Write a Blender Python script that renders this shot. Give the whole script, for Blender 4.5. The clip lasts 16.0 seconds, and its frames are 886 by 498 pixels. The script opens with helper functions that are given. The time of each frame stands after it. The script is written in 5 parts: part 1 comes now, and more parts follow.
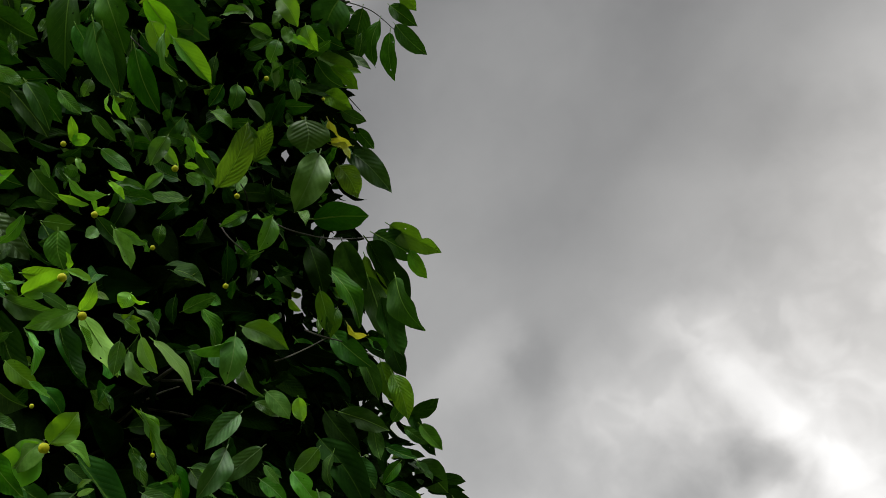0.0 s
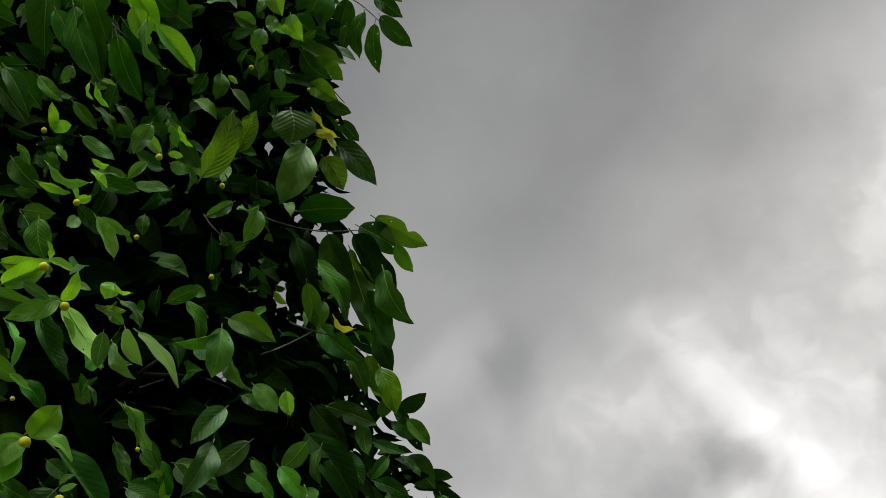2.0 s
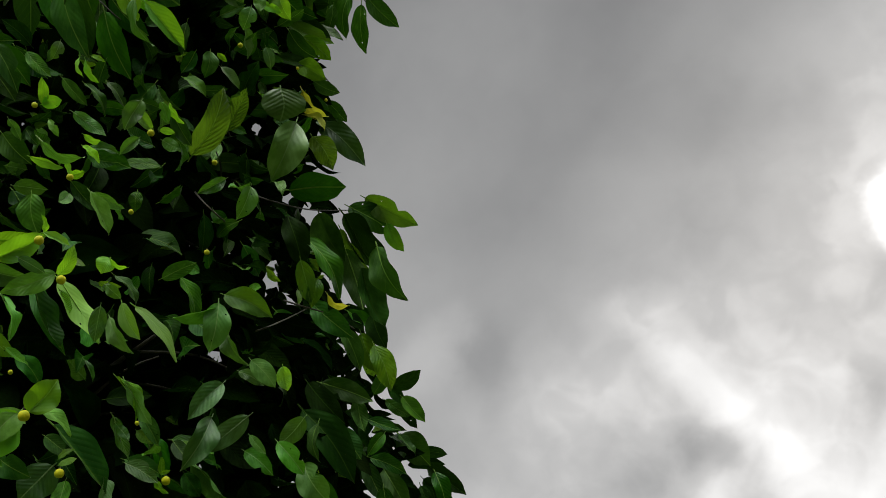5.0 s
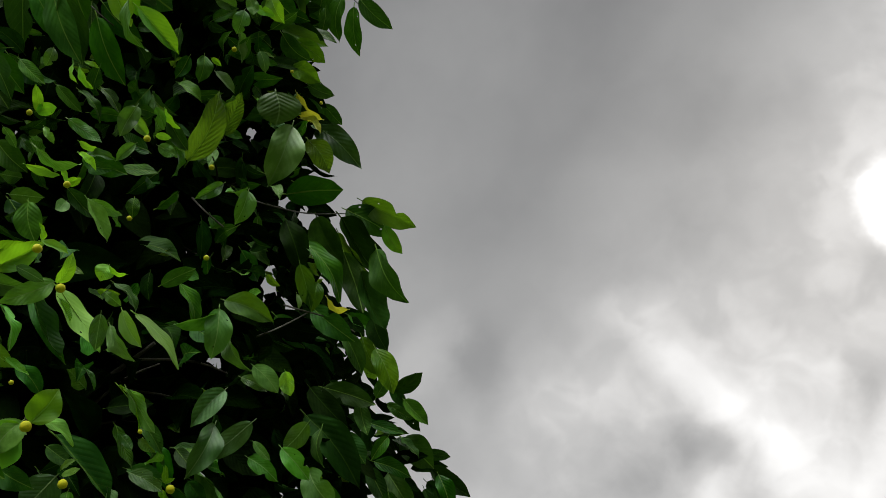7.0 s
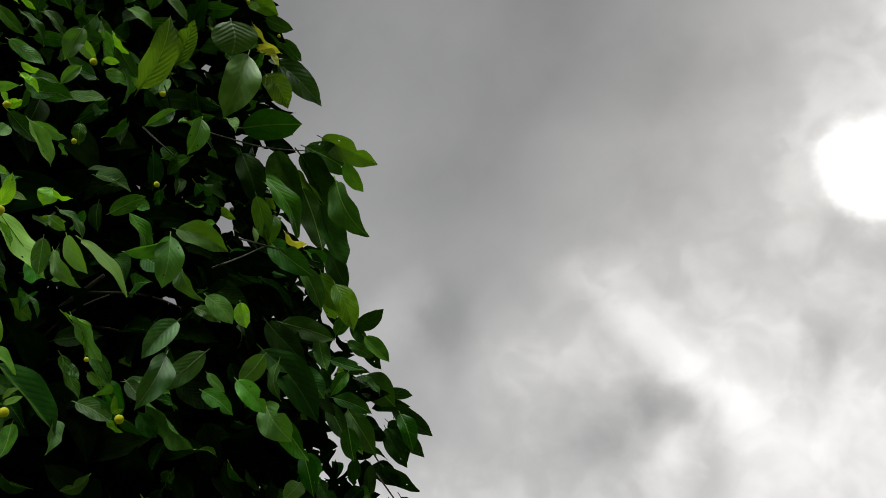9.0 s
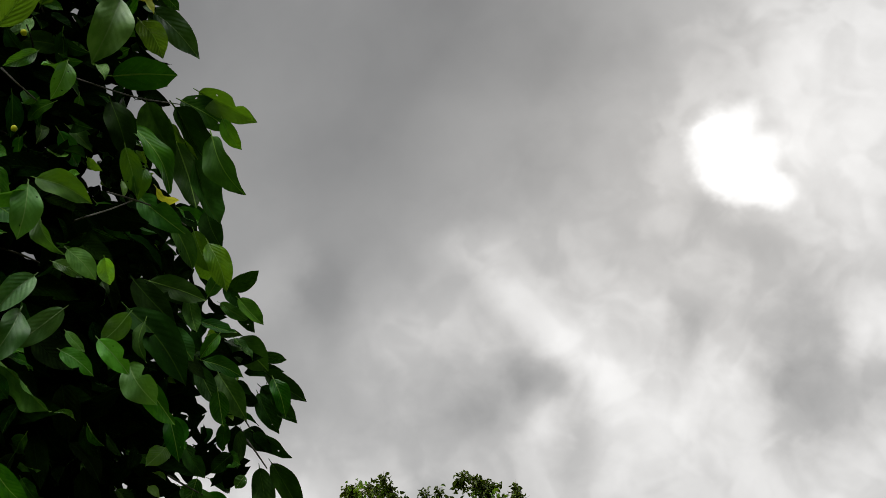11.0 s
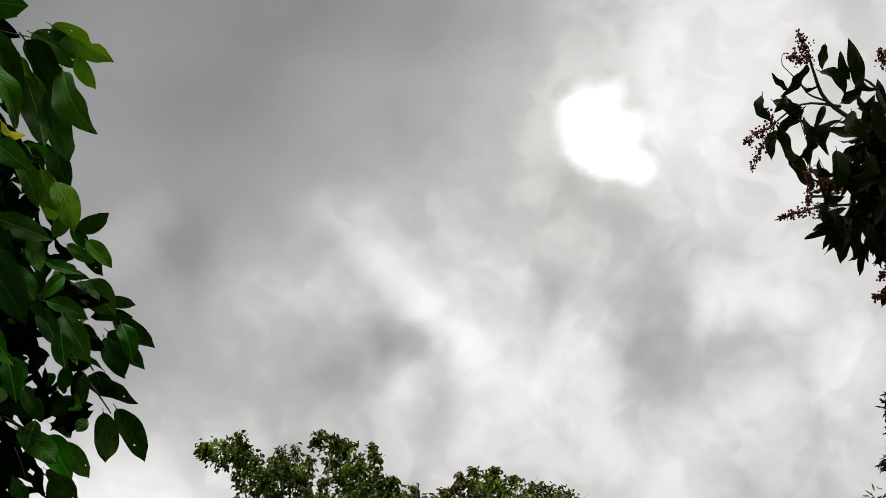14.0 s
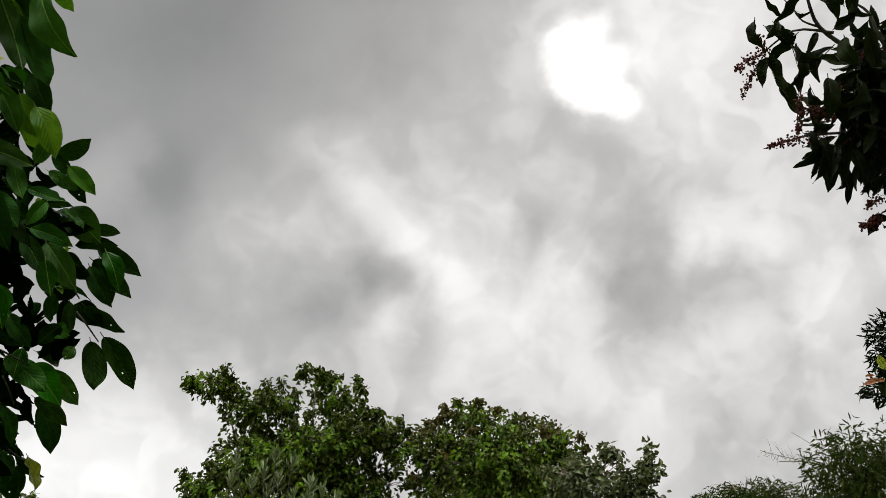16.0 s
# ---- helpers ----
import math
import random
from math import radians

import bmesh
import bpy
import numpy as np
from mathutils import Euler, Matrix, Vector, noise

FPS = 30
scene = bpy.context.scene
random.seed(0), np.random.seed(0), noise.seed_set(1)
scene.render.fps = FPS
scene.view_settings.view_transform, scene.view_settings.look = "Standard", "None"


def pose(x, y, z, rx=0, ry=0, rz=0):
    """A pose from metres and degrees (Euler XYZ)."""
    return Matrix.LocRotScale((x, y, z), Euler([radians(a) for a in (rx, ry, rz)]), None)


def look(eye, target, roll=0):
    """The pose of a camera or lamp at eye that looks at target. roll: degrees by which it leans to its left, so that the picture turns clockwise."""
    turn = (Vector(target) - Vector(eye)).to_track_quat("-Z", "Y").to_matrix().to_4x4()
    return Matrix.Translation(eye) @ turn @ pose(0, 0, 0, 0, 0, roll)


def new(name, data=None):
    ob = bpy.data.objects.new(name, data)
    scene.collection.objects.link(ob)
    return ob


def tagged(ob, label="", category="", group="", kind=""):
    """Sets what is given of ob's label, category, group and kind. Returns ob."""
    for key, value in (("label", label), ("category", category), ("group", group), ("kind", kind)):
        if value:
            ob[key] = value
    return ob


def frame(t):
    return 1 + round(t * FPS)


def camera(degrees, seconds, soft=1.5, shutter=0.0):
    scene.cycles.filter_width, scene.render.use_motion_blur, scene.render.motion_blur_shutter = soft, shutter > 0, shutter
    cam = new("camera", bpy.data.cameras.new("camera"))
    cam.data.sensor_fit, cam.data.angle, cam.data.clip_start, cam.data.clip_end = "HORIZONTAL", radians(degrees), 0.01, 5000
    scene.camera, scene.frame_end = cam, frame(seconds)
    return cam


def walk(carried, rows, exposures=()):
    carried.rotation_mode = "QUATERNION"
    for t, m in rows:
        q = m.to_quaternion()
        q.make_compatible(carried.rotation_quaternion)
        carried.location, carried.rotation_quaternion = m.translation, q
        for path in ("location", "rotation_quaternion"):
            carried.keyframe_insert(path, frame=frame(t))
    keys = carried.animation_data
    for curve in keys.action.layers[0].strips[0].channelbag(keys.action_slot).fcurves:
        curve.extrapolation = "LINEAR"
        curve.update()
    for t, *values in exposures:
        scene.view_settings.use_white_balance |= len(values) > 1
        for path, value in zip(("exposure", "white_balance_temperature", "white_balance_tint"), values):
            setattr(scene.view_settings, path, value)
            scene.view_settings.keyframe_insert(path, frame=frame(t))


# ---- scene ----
cam = camera(50.0, 16.0, soft=0.55)
PATH = (
    (0.0, 0.093, -0.142, 1.675, 125.40, -8.95, 19.79),
    (0.5, 0.072, -0.141, 1.688, 125.43, -9.46, 19.14),
    (1.0, 0.068, -0.137, 1.680, 125.63, -8.71, 19.11),
    (1.5, 0.067, -0.132, 1.676, 125.61, -8.61, 18.68),
    (2.0, 0.057, -0.122, 1.676, 125.55, -8.27, 18.43),
    (2.5, 0.047, -0.119, 1.669, 125.32, -8.49, 17.84),
    (3.0, 0.033, -0.105, 1.667, 125.16, -7.70, 17.78),
    (3.5, 0.037, -0.106, 1.662, 125.28, -7.41, 17.60),
    (6.0, 0.013, -0.115, 1.638, 125.26, -6.33, 17.27),
    (6.5, 0.013, -0.109, 1.634, 125.74, -5.09, 18.14),
    (7.0, 0.003, -0.108, 1.650, 125.33, -5.96, 17.71),
    (7.5, -0.002, -0.101, 1.641, 124.84, -5.81, 17.77),
    (8.0, -0.005, -0.084, 1.631, 124.16, -5.65, 17.44),
    (10.5, -0.013, 0.003, 1.635, 122.32, -2.92, 11.25),
    (11.0, -0.016, -0.003, 1.636, 121.98, -2.46, 8.96),
    (11.5, -0.021, 0.004, 1.619, 121.84, -2.13, 7.12),
    (12.0, -0.022, -0.003, 1.576, 121.71, -1.18, 5.43),
    (12.5, -0.022, -0.020, 1.556, 121.36, -0.97, 3.67),
    (13.0, -0.026, -0.025, 1.565, 121.06, -0.80, 2.28),
    (13.5, 0.002, -0.039, 1.605, 120.77, -1.06, 1.08),
    (14.0, 0.010, -0.020, 1.605, 119.94, -0.50, 0.84),
    (14.5, -0.007, -0.001, 1.594, 118.78, -0.47, 0.47),
    (15.0, -0.001, 0.001, 1.589, 117.75, -0.46, 0.13),
    (15.5, -0.012, -0.003, 1.598, 116.79, -0.47, -0.14),
    (16.0, -0.000, 0.000, 1.600, 116.00, -0.00, 0.00),
)
walk(cam, [(t, pose(x, y, z, rx, ry, rz)) for t, x, y, z, rx, ry, rz in PATH],
     exposures=((0.0, 0.0), (8.2, 0.0), (10.3, -0.16), (11.4, -0.18), (13.5, -0.15), (16.0, -0.14)))

# ---- sky and light ----
world = bpy.data.worlds.new("overcast_sky")
scene.world = world
world.use_nodes = True
wt = world.node_tree
wt.nodes.clear()


class Nodes:
    """Short ways to add and join shader nodes of one tree."""

    def __init__(self, tree):
        self.tree = tree

    def add(self, kind, **values):
        n = self.tree.nodes.new(kind)
        for key, v in values.items():
            setattr(n, key, v)
        return n

    def put(self, socket, v):
        if isinstance(v, bpy.types.NodeSocket):
            self.tree.links.new(v, socket)
        elif v is not None:
            socket.default_value = v

    def math(self, op, a, b=None, c=None, clamp=False):
        n = self.add("ShaderNodeMath", operation=op, use_clamp=clamp)
        for i, v in enumerate((a, b, c)):
            self.put(n.inputs[i], v)
        return n.outputs[0]

    def vmath(self, op, a, b=None, scale=None):
        n = self.add("ShaderNodeVectorMath", operation=op)
        self.put(n.inputs[0], a)
        self.put(n.inputs[1], b)
        if scale is not None:
            self.put(n.inputs["Scale"], scale)
        return n.outputs["Value"] if op in ("DOT_PRODUCT", "LENGTH", "DISTANCE") else n.outputs["Vector"]

    def noise(self, vec, scale, detail=4.0, rough=0.5, distortion=0.0, color=False):
        n = self.add("ShaderNodeTexNoise")
        self.put(n.inputs["Vector"], vec)
        self.put(n.inputs["Scale"], scale)
        self.put(n.inputs["Detail"], detail)
        self.put(n.inputs["Roughness"], rough)
        self.put(n.inputs["Distortion"], distortion)
        return n.outputs["Color" if color else 0]

    def ramp(self, fac, *stops, smooth=False):
        n = self.add("ShaderNodeValToRGB")
        if smooth:
            n.color_ramp.interpolation = "EASE"
        while len(n.color_ramp.elements) < len(stops):
            n.color_ramp.elements.new(0.5)
        for e, (p, c) in zip(n.color_ramp.elements, stops):
            e.position, e.color = p, (*c, 1) if len(c) == 3 else c
        self.put(n.inputs[0], fac)
        return n.outputs[0]

    def span(self, v, a, b, lo=0.0, hi=1.0, smooth=True):
        n = self.add("ShaderNodeMapRange", interpolation_type="SMOOTHERSTEP" if smooth else "LINEAR")
        for i, q in enumerate((v, a, b, lo, hi)):
            self.put(n.inputs[i], q)
        return n.outputs[0]

    def mix(self, fac, a, b, blend="MIX"):
        n = self.add("ShaderNodeMix", data_type="RGBA", blend_type=blend)
        self.put(n.inputs[0], fac)
        self.put(n.inputs[6], a)
        self.put(n.inputs[7], b)
        return n.outputs[2]


k = Nodes(wt)
# the cloud sheet is laid out on a plane of angles, seen towards the sun's side of the sky
way = k.add("ShaderNodeTexCoord").outputs["Generated"]
tilt = radians(26.0)
ahead = k.vmath("DOT_PRODUCT", way, (0.0, math.cos(tilt), math.sin(tilt)))
aside = k.vmath("DOT_PRODUCT", way, (1.0, 0.0, 0.0))
above = k.vmath("DOT_PRODUCT", way, (0.0, -math.sin(tilt), math.cos(tilt)))
safe = k.math("MAXIMUM", ahead, 0.15)
flat = k.add("ShaderNodeCombineXYZ")
flat_x, flat_y = k.math("DIVIDE", aside, safe), k.math("DIVIDE", above, safe)
k.put(flat.inputs[0], flat_x)
k.put(flat.inputs[1], flat_y)
plane = flat.outputs[0]
soft_warp = k.vmath("SUBTRACT", k.noise(plane, 5.5, 3.0, 0.55, color=True), (0.5, 0.5, 0.5))
fine_warp = k.vmath("SUBTRACT", k.noise(plane, 14.0, 4.0, 0.55, color=True), (0.5, 0.5, 0.5))
warped = k.vmath("ADD", plane, k.vmath("SCALE", soft_warp, scale=0.05))
warped = k.vmath("ADD", warped, k.vmath("SCALE", fine_warp, scale=0.048))

cover = k.math("MULTIPLY", k.math("SUBTRACT", k.noise(warped, 4.0, 5.0, 0.5), 0.5), 0.05)
wisps = k.math("MULTIPLY", k.math("SUBTRACT", k.noise(plane, 10.0, 5.0, 0.52, 0.3), 0.5), 0.30)
curls = k.math("MULTIPLY", k.math("SUBTRACT", k.noise(plane, 24.0, 4.0, 0.5, 0.5), 0.5), 0.20)
billow = k.math("MULTIPLY", k.math("ADD", wisps, curls), k.span(k.math("SUBTRACT", flat_x, flat_y), -0.5, 0.1, 0.12, 1.0))
tone = k.math("ADD", k.math("ADD", cover, billow), 0.222)


def cloud(x, y, rx, ry, amount, turn=0.0, core=0.0):
    """One bright or dark swelling of the cloud sheet, in degrees-like units of a thousandth of the plane."""
    global tone
    m = k.add("ShaderNodeMapping", vector_type="TEXTURE")
    k.put(m.inputs[0], warped)
    m.inputs[1].default_value = (x / 1000, y / 1000, 0)
    m.inputs[2].default_value = (0, 0, radians(turn))
    m.inputs[3].default_value = (rx / 1000, ry / 1000, 1)
    far = k.vmath("LENGTH", m.outputs[0])
    tone = k.math("ADD", tone, k.span(far, 1.0, core, 0.0, amount))


# the thin place before the sun
cloud(132, 196, 34, 60, 0.46, 8, 0.3)
cloud(144, 230, 30, 46, 0.40, -15, 0.2)
cloud(160, 186, 56, 46, 0.44, 20, 0.15)
cloud(160, 162, 50, 25, 0.36, -12, 0.25)
cloud(190, 148, 38, 22, 0.34, -10, 0.25)
# swellings and hollows of the cloud sheet, the broad ones first
cloud(-376, -240, 400, 400, 0.548, 0)
cloud(284, 288, 260, 260, 0.302, 0)
cloud(188, 12, 238, 119, -0.206, 135)
cloud(10, 96, 400, 400, 0.121, 0)
cloud(51, -65, 238, 119, 0.179, 135)
cloud(-288, -86, 238, 119, -0.162, 0)
cloud(-398, 156, 260, 260, 0.136, 0)
cloud(328, -240, 238, 119, -0.133, 45)
cloud(152, 332, 260, 260, 0.113, 0)
cloud(-62, -29, 87, 43, -0.318, 0)
cloud(240, 156, 168, 84, 0.137, 135)
cloud(-420, -218, 168, 84, 0.137, 0)
cloud(-14, -142, 168, 84, 0.130, 135)
cloud(394, -42, 119, 59, 0.168, 90)
cloud(-310, 398, 260, 260, 0.075, 0)
cloud(-77, 63, 87, 43, 0.189, 135)
cloud(-24, 24, 119, 59, 0.137, 135)
cloud(152, 332, 119, 59, -0.127, 90)
cloud(42, 310, 168, 84, -0.082, 0)
cloud(-199, 24, 168, 84, 0.082, 45)
cloud(240, -130, 168, 84, 0.079, 45)
cloud(86, 2, 87, 43, -0.151, 90)
cloud(130, 2, 87, 43, 0.144, 90)
cloud(-56, -68, 87, 43, 0.143, 90)
cloud(-376, -64, 168, 84, -0.074, 90)
cloud(108, 68, 119, 59, 0.104, 0)
cloud(-359, 72, 119, 59, 0.101, 45)
cloud(271, 7, 87, 43, 0.136, 90)
cloud(360, -47, 87, 43, -0.133, 45)
cloud(277, -47, 119, 59, -0.096, 45)
cloud(196, -64, 85, 85, -0.130, 0)
cloud(-156, 24, 119, 59, 0.088, 0)
cloud(306, -42, 87, 43, -0.120, 0)
cloud(301, 24, 119, 59, 0.085, 0)
cloud(306, 2, 87, 43, 0.109, 0)
cloud(-178, -152, 87, 43, -0.108, 0)
cloud(51, 36, 87, 43, 0.104, 135)
cloud(-112, 112, 87, 43, 0.103, 0)
cloud(-112, -64, 87, 43, -0.098, 0)
cloud(-56, 436, 168, 84, 0.049, 45)
cloud(-68, 24, 87, 43, -0.094, 45)
cloud(-46, 2, 87, 43, 0.094, 45)
cloud(-178, -152, 168, 84, -0.048, 45)
cloud(372, 222, 119, 59, -0.067, 45)
cloud(64, -86, 87, 43, 0.091, 45)
cloud(-24, 222, 170, 170, -0.046, 0)
cloud(196, 134, 119, 59, -0.058, 0)
cloud(-90, -42, 87, 43, 0.075, 135)
cloud(426, 48, 119, 59, -0.053, 45)
cloud(86, 156, 87, 43, 0.072, 90)
cloud(-24, -108, 87, 43, -0.072, 0)
cloud(128, -154, 119, 59, -0.052, 135)
cloud(284, -174, 85, 85, -0.071, 0)
cloud(460, -20, 119, 59, 0.050, 90)
cloud(-332, 222, 168, 84, -0.036, 0)
cloud(-332, -20, 238, 119, -0.025, 45)
cloud(152, -64, 87, 43, 0.062, 135)
cloud(-24, -86, 87, 43, -0.061, 45)
cloud(328, -108, 119, 59, 0.044, 90)
cloud(-288, 68, 87, 43, -0.060, 90)
cloud(-134, 244, 168, 84, 0.030, 0)
cloud(15, -35, 87, 43, 0.059, 135)
cloud(-20, 102, 87, 43, 0.058, 90)
cloud(-266, -174, 87, 43, -0.056, 135)
cloud(236, 12, 87, 43, -0.054, 135)
cloud(-228, 72, 87, 43, 0.052, 90)
cloud(-32, 179, 119, 59, -0.037, 135)
cloud(164, 60, 87, 43, 0.050, 0)
slope = k.math("SUBTRACT", flat_x, k.math("MULTIPLY", flat_y, 0.8))
tone = k.math("ADD", tone, k.span(slope, -0.42, 0.32, 0.0, 0.50, smooth=False))
# rounder, crisper lumps where the cloud is thin and bright
lumps = k.math("SUBTRACT", k.span(k.noise(plane, 17.0, 2.5, 0.5, 0.6), 0.38, 0.62), 0.45)
tone = k.math("ADD", tone, k.math("MULTIPLY", lumps, k.span(tone, 0.42, 0.66, 0.0, 0.10)))
tone = k.math("MAXIMUM", tone, 0.12)
in_front = k.span(ahead, 0.70, 0.84)
# rest of the overcast, unseen: extra brightness added overhead to light the leaves
fill_side = k.vmath("DOT_PRODUCT", way, (-0.30, -0.30, 0.906))
rest = k.math("ADD", k.span(fill_side, 0.48, 1.0, 0.05, 6.2), k.math("MULTIPLY", k.math("SUBTRACT", k.noise(way, 3.0, 5.0), 0.5), 0.15))
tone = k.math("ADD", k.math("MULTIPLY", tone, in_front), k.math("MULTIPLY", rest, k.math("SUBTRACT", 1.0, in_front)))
grey = k.ramp(k.math("MULTIPLY", tone, 0.8), (0.0, (0.98, 0.985, 1.0)), (0.27, (1.0, 0.996, 0.98)), (0.5, (1.0, 0.986, 0.965)), (1.0, (1.0, 0.993, 0.983)))
sky = k.add("ShaderNodeTexSky", sky_type="NISHITA", sun_disc=False, sun_elevation=radians(37.0), sun_rotation=radians(8.0))
sky_light = k.vmath("SCALE", sky.outputs[0], scale=0.004)
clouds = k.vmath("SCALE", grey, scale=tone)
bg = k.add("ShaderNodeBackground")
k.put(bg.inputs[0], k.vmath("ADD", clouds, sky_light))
bg.inputs[1].default_value = 1.0
k.put(k.add("ShaderNodeOutputWorld").inputs[0], bg.outputs[0])

sun = new("sun", bpy.data.lights.new("sun", "SUN"))
sun.data.energy, sun.data.angle, sun.data.color = 0.5, radians(25), (1.0, 0.96, 0.9)
sun.matrix_world = look((0, 0, 30), (-30 * math.sin(radians(8.0)), -30 * math.cos(radians(8.0)), 30 - 30 * math.tan(radians(37.0))))

# ---- materials ----
def material(name):
    m = bpy.data.materials.new(name)
    m.use_nodes = True
    m.node_tree.nodes.clear()
    return m, Nodes(m.node_tree)


def finish(n, shader):
    n.put(n.add("ShaderNodeOutputMaterial").inputs[0], shader)


def leaf_material(name, face, deep, through_light, veins, rough=0.42, ribs=9.0, clear=0.35, single=True, gloss=0.3, relief_gain=1.0):
    """A leaf blade: midrib and side veins from its own length and width, blotches, a waxy gloss and light that comes through."""
    m, n = material(name)
    uv = n.add("ShaderNodeUVMap").outputs[0]
    s = n.add("ShaderNodeSeparateXYZ")
    n.put(s.inputs[0], uv)
    along, across = s.outputs[0], n.math("ABSOLUTE", n.math("SUBTRACT", s.outputs[1], 0.5))
    rib = n.math("FRACT", n.math("MULTIPLY", n.math("SUBTRACT", along, n.math("MULTIPLY", across, 0.75)), ribs))
    rib = n.math("ABSOLUTE", n.math("SUBTRACT", rib, 0.5))
    side = n.math("MULTIPLY", n.span(rib, 0.06, 0.0), n.span(across, 0.5, 0.1))
    mid = n.span(across, 0.024, 0.008)
    vein = n.math("MAXIMUM", n.math("MULTIPLY", side, 0.30), n.math("MULTIPLY", mid, 1.35))
    if single:
        rnd = n.add("ShaderNodeObjectInfo").outputs["Random"]
    else:
        rnd = n.add("ShaderNodeNewGeometry").outputs["Random Per Island"]
    shift = n.add("ShaderNodeCombineXYZ")
    for i in range(3):
        n.put(shift.inputs[i], n.math("MULTIPLY", rnd, 31.0 + 17 * i))
    where = n.vmath("ADD", uv, shift.outputs[0])
    blotch = n.noise(where, 3.5, 4.0, 0.55)
    grain = n.noise(where, 60.0, 2.0, 0.6)
    colour = n.mix(n.span(blotch, 0.35, 0.7), (*deep, 1), (*face, 1))
    hue = n.add("ShaderNodeHueSaturation")
    n.put(hue.inputs["Hue"], n.math("ADD", n.math("MULTIPLY", n.math("FRACT", n.math("MULTIPLY", rnd, 7.3)), 0.035), 0.482))
    n.put(hue.inputs["Saturation"], n.math("ADD", n.math("MULTIPLY", n.math("FRACT", n.math("MULTIPLY", rnd, 3.7)), 0.25), 0.85))
    n.put(hue.inputs["Value"], n.math("ADD", n.math("MULTIPLY", n.math("POWER", n.math("FRACT", n.math("MULTIPLY", rnd, 11.9)), 1.6), 1.15), 0.5))
    n.put(hue.inputs["Color"], colour)
    colour = n.mix(n.math("MULTIPLY", vein, 0.6), hue.outputs[0], (*veins, 1))
    speck = n.span(n.noise(where, 26.0, 2.0, 0.5), 0.72, 0.76)
    colour = n.mix(n.math("MULTIPLY", speck, 0.5), colour, (0.07, 0.06, 0.02, 1))
    swell = n.math("MULTIPLY", n.math("COSINE", n.math("MULTIPLY", rib, 2 * math.pi)), -0.5)
    relief = n.math("ADD", n.math("MULTIPLY", n.math("MULTIPLY", swell, n.span(across, 0.5, 0.25)), 0.8), n.math("MULTIPLY", grain, 0.12))
    relief = n.math("SUBTRACT", relief, n.math("MULTIPLY", mid, 0.5))
    bump = n.add("ShaderNodeBump")
    bump.inputs["Strength"].default_value, bump.inputs["Distance"].default_value = 0.5, 0.0010
    n.put(bump.inputs["Strength"], n.math("ADD", n.math("MULTIPLY", n.math("FRACT", n.math("MULTIPLY", rnd, 5.1)), 0.45 * relief_gain), 0.18 * relief_gain))
    n.put(bump.inputs["Height"], relief)
    p = n.add("ShaderNodeBsdfPrincipled")
    n.put(p.inputs["Base Color"], colour)
    n.put(p.inputs["Roughness"], n.math("ADD", n.math("MULTIPLY", grain, 0.16), rough - 0.08))
    p.inputs["Specular IOR Level"].default_value = gloss
    n.put(p.inputs["Normal"], bump.outputs[0])
    tr = n.add("ShaderNodeBsdfTranslucent")
    n.put(tr.inputs[0], n.mix(n.math("MULTIPLY", vein, 0.5), (*through_light, 1), (*deep, 1)))
    n.put(tr.inputs["Normal"], bump.outputs[0])
    mixer = n.add("ShaderNodeMixShader")
    mixer.inputs[0].default_value = clear
    n.put(mixer.inputs[1], p.outputs[0])
    n.put(mixer.inputs[2], tr.outputs[0])
    finish(n, mixer.outputs[0])
    return m


MATURE = leaf_material("mature_leaf", (0.030, 0.118, 0.006), (0.016, 0.070, 0.004), (0.04, 0.14, 0.005), (0.14, 0.26, 0.04), rough=0.45, clear=0.10, gloss=0.06)
# darker copy of MATURE; shade on backlit leaves is put into its colour
DARK = leaf_material("shade_toned_leaf", (0.013, 0.050, 0.003), (0.007, 0.026, 0.002), (0.03, 0.10, 0.004), (0.03, 0.07, 0.008), rough=0.55, clear=0.05, gloss=0.02)
YOUNG = leaf_material("young_leaf", (0.150, 0.430, 0.012), (0.100, 0.330, 0.009), (0.20, 0.44, 0.008), (0.25, 0.45, 0.06), rough=0.48, clear=0.38, gloss=0.12)
PALE = leaf_material("waxy_leaf", (0.080, 0.220, 0.030), (0.045, 0.145, 0.014), (0.09, 0.25, 0.010), (0.19, 0.32, 0.09), rough=0.4, clear=0.2, gloss=0.22)
YELLOW = leaf_material("yellowing_leaf", (0.30, 0.36, 0.020), (0.17, 0.25, 0.015), (0.40, 0.40, 0.02), (0.42, 0.42, 0.10), clear=0.4)
RIBBED = leaf_material("ribbed_leaf", (0.062, 0.142, 0.034), (0.034, 0.092, 0.017), (0.05, 0.14, 0.008), (0.12, 0.20, 0.07), rough=0.42, ribs=8.0, clear=0.08, gloss=0.22, relief_gain=2.2)
RIBBED_OLIVE = leaf_material("ribbed_olive_leaf", (0.085, 0.180, 0.012), (0.030, 0.090, 0.005), (0.14, 0.28, 0.01), (0.18, 0.30, 0.05), ribs=10.0, clear=0.28, gloss=0.1, relief_gain=2.2)
OLIVE = leaf_material("olive_leaf", (0.046, 0.135, 0.005), (0.026, 0.085, 0.003), (0.11, 0.25, 0.006), (0.10, 0.19, 0.03), clear=0.24, gloss=0.05)
# INNER and SHADED carry the crown's inner shade in their base colours
INNER = leaf_material("inner_shade_leaf", (0.004, 0.013, 0.001), (0.002, 0.007, 0.001), (0.01, 0.04, 0.002), (0.006, 0.015, 0.002), clear=0.02, single=False, gloss=0.0, rough=0.7)
